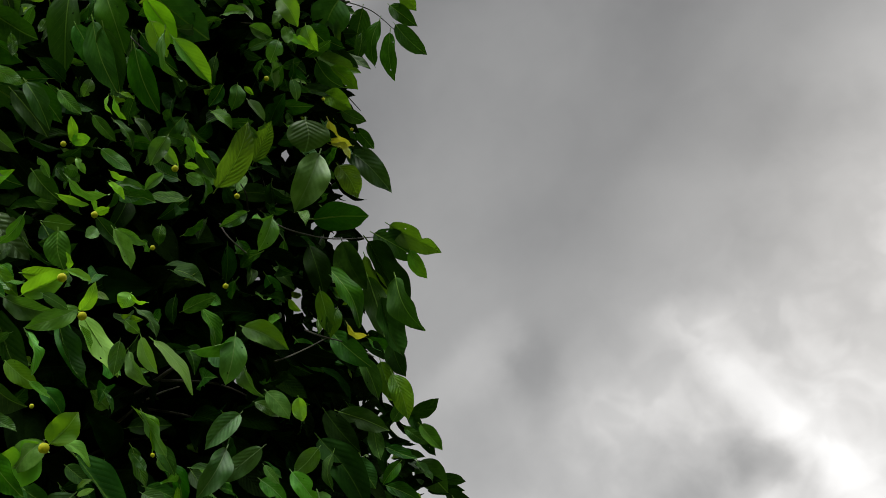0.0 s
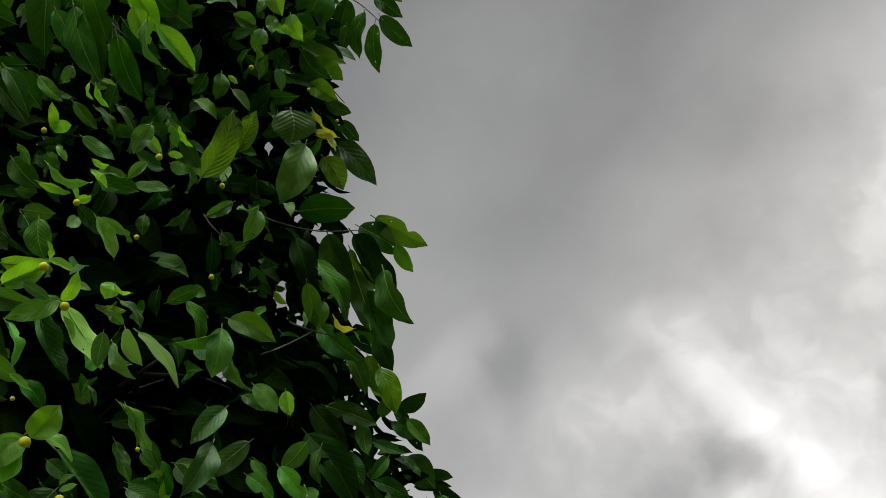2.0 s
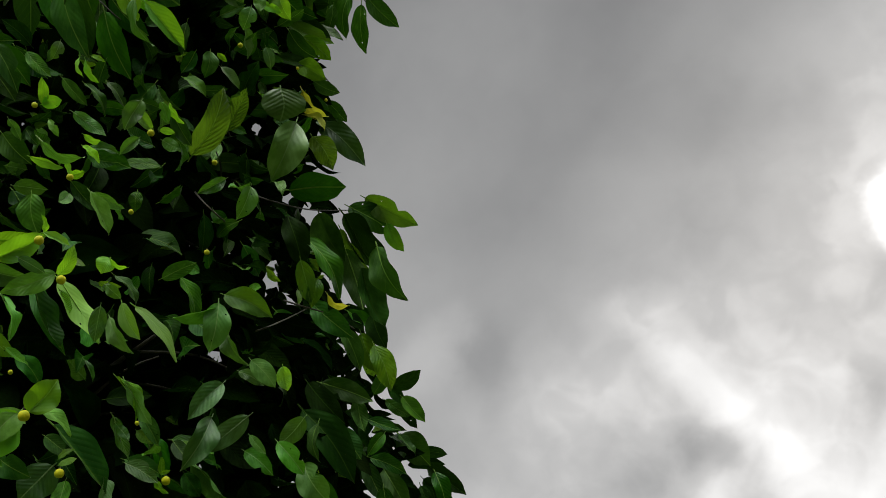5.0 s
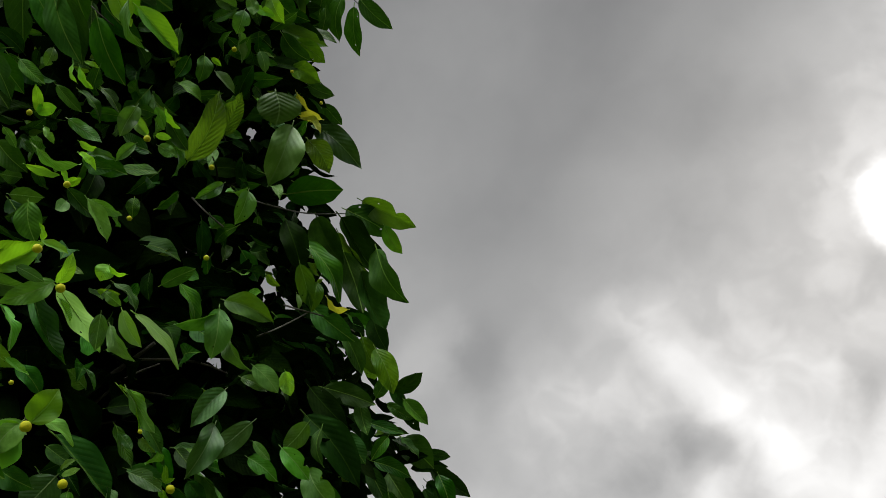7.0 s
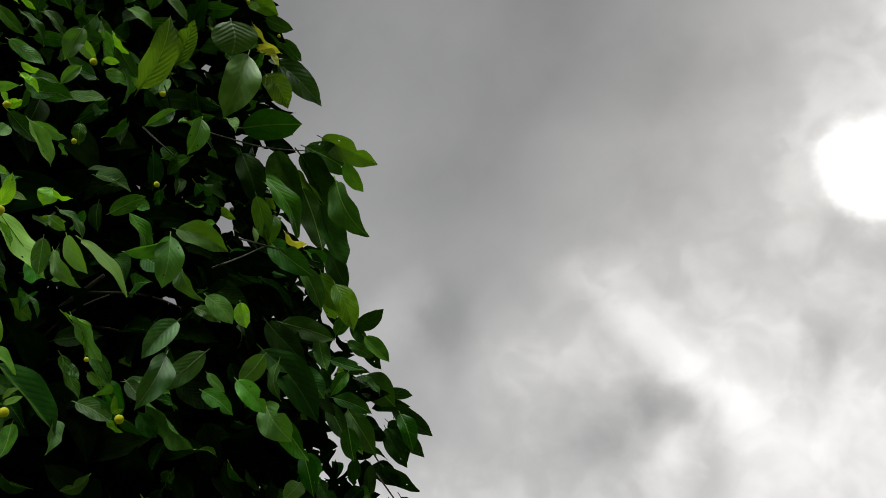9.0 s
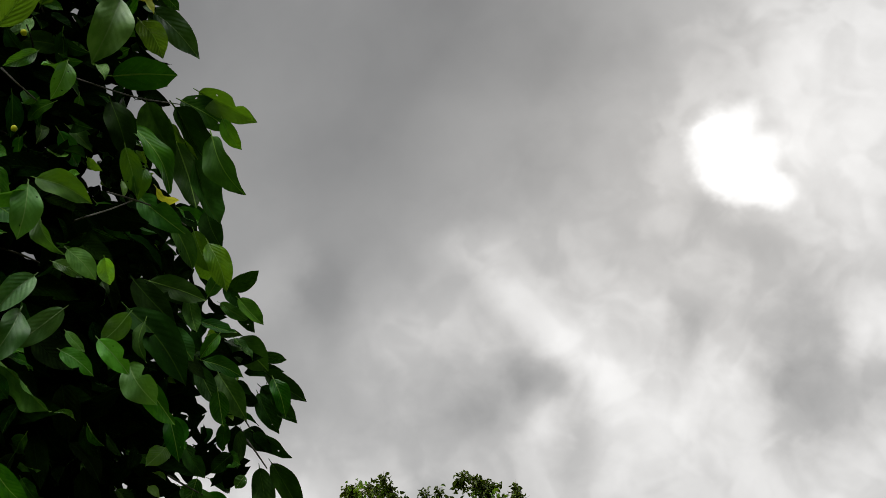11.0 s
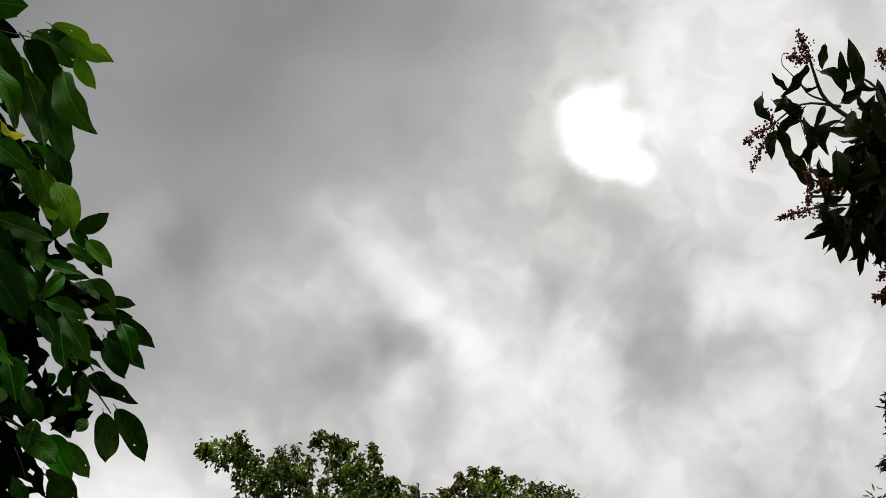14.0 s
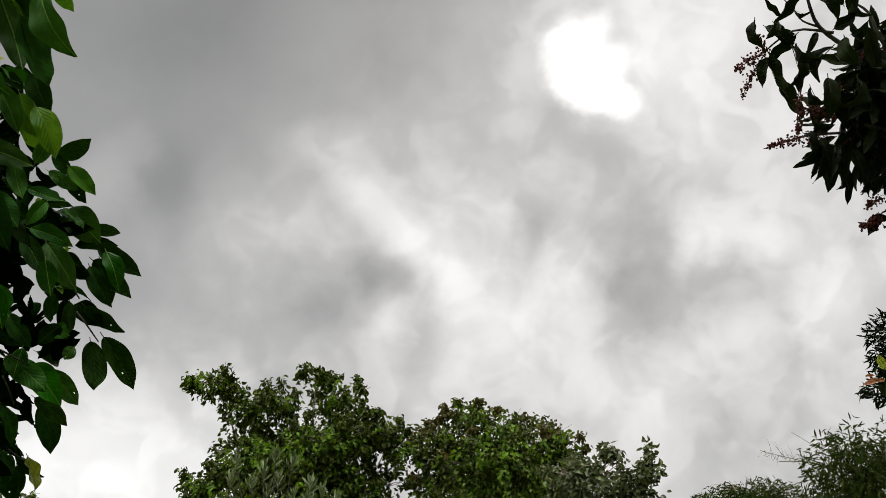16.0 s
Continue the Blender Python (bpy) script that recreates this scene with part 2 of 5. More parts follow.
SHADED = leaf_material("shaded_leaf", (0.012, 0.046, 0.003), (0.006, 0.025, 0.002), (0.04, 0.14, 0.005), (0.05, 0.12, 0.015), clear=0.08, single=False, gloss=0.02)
FACE_LEAF = leaf_material("face_leaf", (0.034, 0.125, 0.007), (0.016, 0.072, 0.004), (0.05, 0.17, 0.006), (0.14, 0.26, 0.04), clear=0.12, single=False, gloss=0.06)
WAXY_LEAF = leaf_material("waxy_face_leaf", (0.080, 0.220, 0.030), (0.045, 0.145, 0.014), (0.09, 0.25, 0.010), (0.19, 0.32, 0.09), clear=0.2, single=False, gloss=0.15)
SHOOTS = leaf_material("shoot_leaf", (0.100, 0.240, 0.012), (0.060, 0.160, 0.009), (0.20, 0.40, 0.010), (0.20, 0.34, 0.06), clear=0.3, single=False, gloss=0.2)
# near-black base colours carry the flowering tree's backlit look
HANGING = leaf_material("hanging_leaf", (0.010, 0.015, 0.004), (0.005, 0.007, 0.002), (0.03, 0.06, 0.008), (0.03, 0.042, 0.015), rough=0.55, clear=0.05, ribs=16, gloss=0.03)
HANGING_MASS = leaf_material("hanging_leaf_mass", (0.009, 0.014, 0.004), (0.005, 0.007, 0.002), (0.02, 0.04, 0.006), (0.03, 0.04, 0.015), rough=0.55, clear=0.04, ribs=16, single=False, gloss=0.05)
RUST = leaf_material("rust_leaf", (0.26, 0.092, 0.025), (0.11, 0.04, 0.02), (0.30, 0.10, 0.03), (0.25, 0.12, 0.06), clear=0.35)
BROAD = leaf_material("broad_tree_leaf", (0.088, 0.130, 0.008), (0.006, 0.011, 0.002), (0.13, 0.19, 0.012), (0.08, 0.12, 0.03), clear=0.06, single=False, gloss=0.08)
RUSSET = leaf_material("russet_tip_leaf", (0.085, 0.088, 0.016), (0.040, 0.036, 0.009), (0.15, 0.12, 0.02), (0.09, 0.08, 0.03), clear=0.2, single=False, gloss=0.08)
# lighter copy of BROAD; light on the tufts is put into its colour
BROAD_LIT = leaf_material("broad_tree_lit_leaf", (0.125, 0.215, 0.012), (0.050, 0.105, 0.006), (0.15, 0.27, 0.012), (0.16, 0.26, 0.06), clear=0.35, single=False, gloss=0.1)
GREYLEAF = leaf_material("grey_green_leaf", (0.115, 0.130, 0.056), (0.048, 0.060, 0.022), (0.10, 0.14, 0.03), (0.13, 0.16, 0.08), clear=0.15, single=False, gloss=0.15)
LANCE = leaf_material("lance_leaf", (0.125, 0.15, 0.065), (0.065, 0.09, 0.032), (0.11, 0.16, 0.03), (0.20, 0.24, 0.14), clear=0.15, gloss=0.15)
# darker copy of LANCE; shade between the whorls is put into its colour
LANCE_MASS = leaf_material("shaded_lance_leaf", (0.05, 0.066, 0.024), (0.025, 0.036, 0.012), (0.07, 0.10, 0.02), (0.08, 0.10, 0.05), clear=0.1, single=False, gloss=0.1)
BAMBOO = leaf_material("bamboo_leaf", (0.030, 0.050, 0.005), (0.005, 0.010, 0.001), (0.09, 0.14, 0.010), (0.06, 0.10, 0.02), clear=0.10, single=False, gloss=0.03)


def bark_material(name, light, dark, scale=18.0):
    m, n = material(name)
    at = n.add("ShaderNodeTexCoord").outputs["Object"]
    mp = n.add("ShaderNodeMapping")
    mp.inputs[3].default_value = (1, 1, 0.25)
    n.put(mp.inputs[0], at)
    ridge = n.noise(mp.outputs[0], scale, 6.0, 0.65, 0.4)
    stain = n.noise(at, 3.0, 3.0)
    colour = n.mix(n.span(ridge, 0.35, 0.65), (*dark, 1), (*light, 1))
    colour = n.mix(n.math("MULTIPLY", n.span(stain, 0.5, 0.7), 0.5), colour, (*dark, 1))
    bump = n.add("ShaderNodeBump")
    bump.inputs["Strength"].default_value, bump.inputs["Distance"].default_value = 0.7, 0.006
    n.put(bump.inputs["Height"], ridge)
    p = n.add("ShaderNodeBsdfPrincipled")
    n.put(p.inputs["Base Color"], colour)
    p.inputs["Roughness"].default_value = 0.85
    n.put(p.inputs["Normal"], bump.outputs[0])
    finish(n, p.outputs[0])
    return m


BARK = bark_material("grey_brown_bark", (0.20, 0.16, 0.12), (0.07, 0.055, 0.04))
TWIG = bark_material("green_brown_twig", (0.032, 0.030, 0.016), (0.016, 0.015, 0.009), 60.0)
PALE_TWIG = bark_material("pale_twig", (0.30, 0.25, 0.18), (0.16, 0.12, 0.08), 40.0)
CULM = bark_material("bamboo_culm", (0.19, 0.16, 0.09), (0.10, 0.09, 0.05), 30.0)


def plain_material(name, a, b, scale, rough, bump_size=0.001):
    m, n = material(name)
    at = n.add("ShaderNodeTexCoord").outputs["Object"]
    f = n.noise(at, scale, 5.0, 0.6)
    p = n.add("ShaderNodeBsdfPrincipled")
    n.put(p.inputs["Base Color"], n.mix(n.span(f, 0.3, 0.7), (*a, 1), (*b, 1)))
    p.inputs["Roughness"].default_value = rough
    p.inputs["Specular IOR Level"].default_value = 0.12
    bump = n.add("ShaderNodeBump")
    bump.inputs["Strength"].default_value, bump.inputs["Distance"].default_value = 0.5, bump_size
    n.put(bump.inputs["Height"], f)
    n.put(p.inputs["Normal"], bump.outputs[0])
    finish(n, p.outputs[0])
    return m


FRUIT = plain_material("yellow_green_fruit", (0.42, 0.40, 0.008), (0.28, 0.33, 0.008), 220.0, 0.65, 0.0006)
BUD = plain_material("red_brown_bud", (0.105, 0.030, 0.024), (0.05, 0.016, 0.013), 300.0, 0.7)
STALK = plain_material("red_brown_stalk", (0.13, 0.065, 0.04), (0.07, 0.035, 0.022), 90.0, 0.7)
GRASS = plain_material("rough_grass_ground", (0.05, 0.085, 0.02), (0.085, 0.07, 0.035), 1.3, 0.95, 0.03)


# ---- mesh helpers ----
def part(name, bm, mat, parent=None, label=""):
    """Links a bmesh as one mesh object under a thing."""
    me = bpy.data.meshes.new(name)
    bm.to_mesh(me)
    bm.free()
    me.materials.append(mat)
    ob = new(name, me)
    ob.parent = parent
    return tagged(ob, label)


def mesh_part(name, verts, faces, uvs, mat, parent=None, smooth=True):
    """Links plain vertices and faces, with a uv for each vertex, as one mesh object."""
    me = bpy.data.meshes.new(name)
    me.from_pydata(verts, [], faces)
    if uvs is not None:
        layer = me.uv_layers.new(name="UVMap")
        loops = np.empty(len(me.loops), dtype=np.int32)
        me.loops.foreach_get("vertex_index", loops)
        layer.data.foreach_set("uv", np.asarray(uvs, dtype=np.float32)[loops].ravel())
    if smooth:
        me.polygons.foreach_set("use_smooth", np.ones(len(me.polygons), dtype=bool))
    me.materials.append(mat)
    ob = new(name, me)
    ob.parent = parent
    return ob


def thing(name, at, label, category, group=""):
    ob = new(name)
    ob.empty_display_size = 0.2
    ob.location = at
    bpy.context.view_layer.update()
    return tagged(ob, label, category, group)


def under(ob, parent):
    """Keeps a world-built mesh where it is under a parent that stands off the origin."""
    ob.parent = parent
    ob.matrix_parent_inverse = Matrix.Translation(parent.location).inverted()
    return ob


def tube(bm, points, r0, r1, sides=7):
    """A bent, tapering round stick through the points."""
    pts = [Vector(p) for p in points]
    fine = []
    for i in range(len(pts) - 1):
        a, b = pts[max(i - 1, 0)], pts[i]
        c, d = pts[i + 1], pts[min(i + 2, len(pts) - 1)]
        steps = 4
        for j in range(steps):
            u = j / steps
            fine.append(0.5 * ((2 * b) + (c - a) * u + (2 * a - 5 * b + 4 * c - d) * u * u + (3 * b - a - 3 * c + d) * u ** 3))
    fine.append(pts[-1])
    rings = []
    side = Vector((0.3, 0.5, 0.8))
    for i, p in enumerate(fine):
        along = (fine[min(i + 1, len(fine) - 1)] - fine[max(i - 1, 0)]).normalized()
        x = along.cross(side)
        if x.length < 1e-3:
            x = along.cross(Vector((1, 0, 0)))
        x.normalize()
        y = along.cross(x)
        r = r0 + (r1 - r0) * i / (len(fine) - 1)
        r *= 1 + 0.10 * noise.noise(p * 9)
        rings.append([bm.verts.new(p + r * (math.cos(q) * x + math.sin(q) * y)) for q in (2 * math.pi * s / sides for s in range(sides))])
    for a, b in zip(rings, rings[1:]):
        for s in range(sides):
            bm.faces.new((a[s], a[(s + 1) % sides], b[(s + 1) % sides], b[s])).smooth = True
    bm.faces.new(rings[0][::-1])
    bm.faces.new(rings[-1])


def blade(seed, nx=20, ny=5, wide=0.5, point=1.0, stalk=0.10, curl=0.18, fold=0.20, wave=0.022, bite=False, full=0.60, eaten=False):
    """Vertices, faces and uvs of a leaf one long: stalk, arched midrib, folded halves, rippled edge and a drawn-out tip."""
    rng = random.Random(seed)
    ph = rng.uniform(0, 6)
    bend = rng.uniform(0.4, 1.0) * curl * rng.choice((1, 1, -0.6))
    twist = rng.uniform(-0.25, 0.25)
    sway = rng.uniform(-0.05, 0.05)
    gone = rng.uniform(0.3, 0.8) if bite else -9
    side_gone = rng.choice((-1, 1))
    droop = rng.uniform(-0.2, 0.6)
    verts, faces, uvs = [], [], []
    rows = []
    for i in range(nx + 1):
        u = i / nx
        x = u
        half = 0.5 * wide * (math.sin(math.pi * min(1, u ** 0.92)) ** full) * (1.0 - 0.10 * u)
        if u > 0.84:
            half *= 1 - 0.55 * point * ((u - 0.84) / 0.16) ** 0.8
        row = []
        for j in range(-ny, ny + 1):
            v = j / ny
            h = half
            if bite and j * side_gone > 0:
                h *= 1 - 0.55 * math.exp(-((u - gone) / 0.06) ** 2)
            h *= 1 + 0.025 * math.sin(9 * u + ph + 2 * v) * abs(v)
            y = v * h
            z = bend * math.sin(math.pi * u) * 0.9 + fold * abs(v) * h * 2.2 - 0.10 * abs(v) ** 2 * h
            z += wave * math.sin(13 * u + ph + (2 if v > 0 else 0)) * abs(v) ** 1.5
            z -= droop * max(0, u - 0.55) ** 2 * 1.2
            z += twist * y * (u - 0.3)
            row.append(len(verts))
            verts.append((x, y + sway * math.sin(math.pi * u), z))
            uvs.append((u, 0.5 + 0.5 * v * half / (0.5 * wide)))
        rows.append(row)
    holes = {(rng.randrange(3, nx - 2), rng.randrange(1, 2 * ny - 1)) for _ in range(rng.randint(1, 3))} if eaten else ()
    for i, j in holes:
        # an eaten hole: its corners drawn together, unevenly
        corners = (rows[i][j], rows[i + 1][j], rows[i + 1][j + 1], rows[i][j + 1])
        middle = [sum(verts[c][q] for c in corners) / 4 for q in range(3)]
        for c in corners:
            pull = rng.uniform(0.3, 0.6)
            verts[c] = tuple(v + (m - v) * pull for v, m in zip(verts[c], middle))
    for i, (a, b) in enumerate(zip(rows, rows[1:])):
        for j in range(2 * ny):
            if (i, j) in holes:
                continue
            faces.append((a[j], b[j], b[j + 1], a[j + 1]))
    if stalk:
        base = len(verts)
        for x, r in ((-stalk, 0.010), (0.04, 0.012), (0.55, 0.007)):
            zc = bend * math.sin(math.pi * max(0, x)) * 0.9 - (0.35 * stalk if x < 0 else 0.002)
            for q in range(4):
                a = math.pi * (0.25 + q / 2)
                verts.append((x, r * math.cos(a) + sway * math.sin(math.pi * max(x, 0)), zc + r * math.sin(a)))
                uvs.append((max(x, 0), 0.5))
        for s in range(2):
            for q in range(4):
                faces.append((base + 4 * s + q, base + 4 * s + (q + 1) % 4, base + 4 * s + 4 + (q + 1) % 4, base + 4 * s + 4 + q))
    return verts, faces, uvs


def blade_mesh(name, **kw):
    v, f, uv = blade(**kw)
    ob = mesh_part(name, v, f, uv, MATURE)
    me = ob.data
    bpy.data.objects.remove(ob)
    return me


TOWARDS_CAMERA = Vector((0.0, 0.0, 1.6))


def leaf_pose(base, tip, width, roll, ratio):
    """The pose of a one-long blade from stalk to tip, its upper or lower face towards the camera's standpoint."""
    b, t = Vector(base), Vector(tip)
    x = (t - b).normalized()
    z = (TOWARDS_CAMERA - b)
    z = (z - x * z.dot(x)).normalized()
    z = Matrix.Rotation(radians(roll), 3, x) @ z
    y = z.cross(x)
    m = Matrix((x, y, z)).transposed()
    length = (t - b).length
    m = m @ Matrix.Diagonal((length, width / ratio, 0.5 * (length + width / ratio)))
    return Matrix.Translation(b) @ m.to_4x4()


def scatter(name, poses, kinds, mat, parent):
    """Many blades joined into one mesh, one island each."""
    kinds = [(np.array(v), [list(q) for q in f], np.array(uv)) for v, f, uv in kinds]
    vs, fs, us = [], [], []
    off = 0
    for i, m in enumerate(poses):
        v, f, uv = kinds[i % len(kinds)]
        a = np.array(m)
        vs.append(v @ a[:3, :3].T + a[:3, 3])
        us.append(uv)
        fs.extend([[q + off for q in face] for face in f])
        off += len(v)
    ob = mesh_part(name, np.concatenate(vs).tolist(), fs, np.concatenate(us), mat)
    tagged(ob, kind="stuff")
    return under(ob, parent)


# ---- ground ----
def build_ground():
    bm = bmesh.new()
    n = 40
    grid = []
    for i in range(n + 1):
        row = []
        for j in range(n + 1):
            u, v = (i / n - 0.5) * 2, (j / n - 0.5) * 2
            x, y = math.copysign(abs(u) ** 3, u) * 2500, math.copysign(abs(v) ** 3, v) * 2500
            near = min(1.0, math.hypot(x, y) / 8)
            row.append(bm.verts.new((x, y, 0.12 * near * noise.noise(Vector((x * 0.15, y * 0.15, 0))))))
        grid.append(row)
    for i in range(n):
        for j in range(n):
            bm.faces.new((grid[i][j], grid[i + 1][j], grid[i + 1][j + 1], grid[i][j + 1])).smooth = True
    tagged(part("ground", bm, GRASS), "rough grassy earth under the trees", "ground", kind="structure")


build_ground()

# ---- the near fruit tree ----
rng = random.Random(11)
CENTRE = Vector((-1.40, 1.17, 0))
fig = thing("fruit_tree", CENTRE, "dense dark green tree with large ribbed leaves and small yellow figs", "tree")
LONG, SHORT = Vector((0.64, 0.768, 0)), Vector((0.768, -0.64, 0))
PROFILE = ((0.9, 0.45), (1.2, 0.7), (1.7, 0.9), (2.0, 1.06), (2.24, 1.22), (2.41, 1.2), (2.81, 0.9), (3.13, 0.72), (3.69, 0.56), (4.3, 0.35), (4.6, 0.1))


def crown_size(z):
    for (z0, s0), (z1, s1) in zip(PROFILE, PROFILE[1:]):
        if z <= z1:
            return s0 + (s1 - s0) * max(0, z - z0) / (z1 - z0)
    return 0.1


def crown_point(angle, z, depth):
    """A place in the crown: depth 1 is its outer face."""
    s = crown_size(z) * depth
    return CENTRE + LONG * (0.80 * s * math.cos(angle)) + SHORT * (0.45 * s * math.sin(angle)) + Vector((0, 0, z))


bm = bmesh.new()
tube(bm, [CENTRE + Vector(p) for p in ((0, 0, -0.1), (0.03, 0.02, 0.9), (-0.02, 0.05, 2.0), (0.03, 0.0, 3.0), (0.0, 0.02, 4.3))], 0.09, 0.012, 12)
under(part("trunk", bm, BARK), fig)
for i in range(26):
    z = 0.9 + 3.0 * i / 26
    a = i * 2.4
    end = crown_point(a, z + 0.25, 0.70)
    start = CENTRE + Vector((0, 0, z - 0.15))
    middle = start.lerp(end, 0.5) + Vector((0, 0, 0.06))
    bm = bmesh.new()
    tube(bm, [start, middle, end], 0.012, 0.003, 6)
    for q in range(5):
        p = start.lerp(end, 0.45 + 0.12 * q)
        out = Vector((rng.uniform(-1, 1), rng.uniform(-1, 1), rng.uniform(-0.5, 0.6))) * 0.22
        tube(bm, [p, p + out * 0.5 + Vector((0, 0, 0.02)), p + out], 0.003, 0.0012, 5)
    under(part("limb", bm, TWIG), fig)

LEAF_MESHES = [blade_mesh("leaf_blade", seed=s, bite=s % 5 == 2, eaten=s % 4 == 1, curl=0.09 + 0.06 * (s % 4), fold=0.06 + 0.08 * (s % 5), wave=0.016 + 0.011 * (s % 4), wide=0.5) for s in range(20)]


def leaf(base, tip, width, roll, mat, name="leaf"):
    ob = new(name, LEAF_MESHES[rng.randrange(len(LEAF_MESHES))])
    ob.matrix_world = leaf_pose(base, tip, width, roll, 0.5)
    ob.material_slots[0].link = "OBJECT"
    ob.material_slots[0].material = mat
    return under(ob, fig)


def fruit(at, size):
    bm = bmesh.new()
    bmesh.ops.create_uvsphere(bm, u_segments=12, v_segments=8, radius=size / 2)
    for v in bm.verts:
        v.co *= 1 + 0.04 * noise.noise(v.co * 300)
        if v.co.z < -size * 0.4:
            v.co.z *= 0.82
    for face in bm.faces:
        face.smooth = True
    ob = part("fruit", bm, FRUIT)
    bm = bmesh.new()
    tube(bm, [(0, 0, size * 0.42), (size * 0.05, 0, size * 0.55), (size * 0.2, size * 0.1, size * 0.75)], size * 0.07, size * 0.06, 5)
    part("fruit_stalk", bm, TWIG, ob)
    ob.location = at
    ob.rotation_euler = (rng.uniform(-0.4, 0.4), rng.uniform(-0.4, 0.4), rng.uniform(0, 6))
    return under(ob, fig)


def twig(points, r0=0.0019, r1=0.0013, mat=None, parent=None):
    bm = bmesh.new()
    tube(bm, points, r0, r1, 6)
    return under(part("twig", bm, mat or TWIG), parent or fig)


leaf((-1.123, 0.881, 3.090), (-1.072, 0.981, 3.044), 0.049, -30, YOUNG)
leaf((-1.121, 0.851, 3.081), (-1.116, 0.935, 3.012), 0.044, 63, PALE)
leaf((-1.195, 0.862, 3.055), (-1.159, 0.963, 2.954), 0.059, 17, MATURE)
leaf((-1.209, 0.782, 3.033), (-1.212, 0.891, 2.952), 0.056, 12, MATURE)
leaf((-1.263, 0.762, 3.031), (-1.245, 0.828, 2.972), 0.051, -9, MATURE)
leaf((-1.171, 0.849, 3.120), (-1.144, 0.905, 3.061), 0.050, -12, YOUNG)
leaf((-1.266, 0.736, 2.839), (-1.215, 0.805, 2.790), 0.046, -7, MATURE)
leaf((-1.221, 0.771, 2.844), (-1.178, 0.809, 2.808), 0.028, -14, MATURE)
leaf((-1.135, 0.787, 2.711), (-1.122, 0.749, 2.736), 0.019, -2, YOUNG)
leaf((-1.133, 0.782, 2.706), (-1.105, 0.792, 2.721), 0.025, -7, YOUNG)
leaf((-1.181, 0.793, 2.888), (-1.197, 0.807, 2.857), 0.025, 1, PALE)
leaf((-1.148, 0.842, 2.894), (-1.127, 0.859, 2.892), 0.011, -32, YOUNG)
leaf((-1.117, 0.809, 2.842), (-1.094, 0.839, 2.808), 0.020, 48, YOUNG)
leaf((-1.125, 0.802, 2.844), (-1.123, 0.824, 2.814), 0.015, 59, YOUNG)
leaf((-1.167, 0.822, 2.818), (-1.139, 0.876, 2.793), 0.026, -19, MATURE)
leaf((-1.143, 0.852, 2.829), (-1.114, 0.903, 2.792), 0.027, -55, MATURE)
leaf((-1.116, 0.874, 2.850), (-1.088, 0.913, 2.811), 0.025, -34, MATURE)
leaf((-1.026, 0.884, 2.796), (-1.044, 0.890, 2.735), 0.037, 7, PALE)
leaf((-1.103, 0.956, 2.876), (-1.073, 0.984, 2.878), 0.023, 8, MATURE)
leaf((-1.044, 0.900, 2.790), (-1.014, 0.929, 2.756), 0.024, -6, YOUNG)
leaf((-1.022, 0.925, 2.832), (-1.015, 0.956, 2.801), 0.020, 3, PALE)
leaf((-1.015, 0.940, 2.840), (-0.994, 0.972, 2.814), 0.018, 43, YOUNG)
leaf((-1.005, 0.931, 2.762), (-0.979, 0.942, 2.761), 0.015, 2, YOUNG)
leaf((-1.004, 0.945, 2.750), (-0.976, 0.967, 2.741), 0.026, -12, PALE)
leaf((-1.023, 0.966, 2.838), (-0.997, 1.015, 2.796), 0.032, 3, MATURE)
leaf((-1.092, 0.813, 2.711), (-1.046, 0.859, 2.692), 0.027, -21, PALE)
leaf((-1.073, 0.759, 2.598), (-1.011, 0.803, 2.581), 0.031, 51, PALE)
leaf((-1.058, 0.824, 2.663), (-1.035, 0.849, 2.662), 0.014, 25, YOUNG)
leaf((-1.033, 0.811, 2.622), (-1.014, 0.842, 2.608), 0.016, -39, YOUNG)
leaf((-1.058, 0.848, 2.649), (-1.015, 0.874, 2.656), 0.020, -45, PALE)
leaf((-0.988, 0.876, 2.691), (-1.017, 0.877, 2.657), 0.021, 8, PALE)
leaf((-1.115, 0.724, 2.615), (-1.104, 0.754, 2.594), 0.016, 2, PALE)
leaf((-1.158, 0.758, 2.621), (-1.117, 0.804, 2.586), 0.043, -0, MATURE)
leaf((-1.076, 0.763, 2.643), (-1.064, 0.785, 2.623), 0.014, -5, PALE)
leaf((-1.137, 0.782, 2.645), (-1.119, 0.802, 2.626), 0.015, 1, MATURE)
leaf((-1.076, 0.762, 2.560), (-1.032, 0.793, 2.557), 0.022, 43, YOUNG)
leaf((-1.071, 1.051, 3.114), (-1.085, 1.079, 3.062), 0.038, -13, MATURE)
leaf((-1.053, 1.055, 3.107), (-1.036, 1.073, 3.096), 0.013, 10, YOUNG)
leaf((-1.078, 1.017, 3.078), (-1.105, 1.029, 3.031), 0.031, 12, MATURE)
leaf((-1.054, 1.177, 3.104), (-1.000, 1.130, 3.152), 0.044, -11, DARK)
leaf((-1.045, 1.072, 3.081), (-1.007, 1.106, 3.041), 0.026, -39, PALE)
leaf((-1.032, 1.064, 2.818), (-0.944, 0.989, 2.918), 0.061, 12, RIBBED_OLIVE)
leaf((-1.041, 1.153, 2.969), (-0.972, 1.085, 3.017), 0.047, -13, RIBBED_OLIVE)
leaf((-0.952, 1.167, 3.095), (-0.955, 1.206, 3.030), 0.102, 3, RIBBED)
leaf((-0.885, 1.166, 2.980), (-0.931, 1.205, 2.854), 0.078, -6, RIBBED)
leaf((-0.981, 1.287, 3.214), (-0.931, 1.345, 3.167), 0.049, 43, YELLOW)
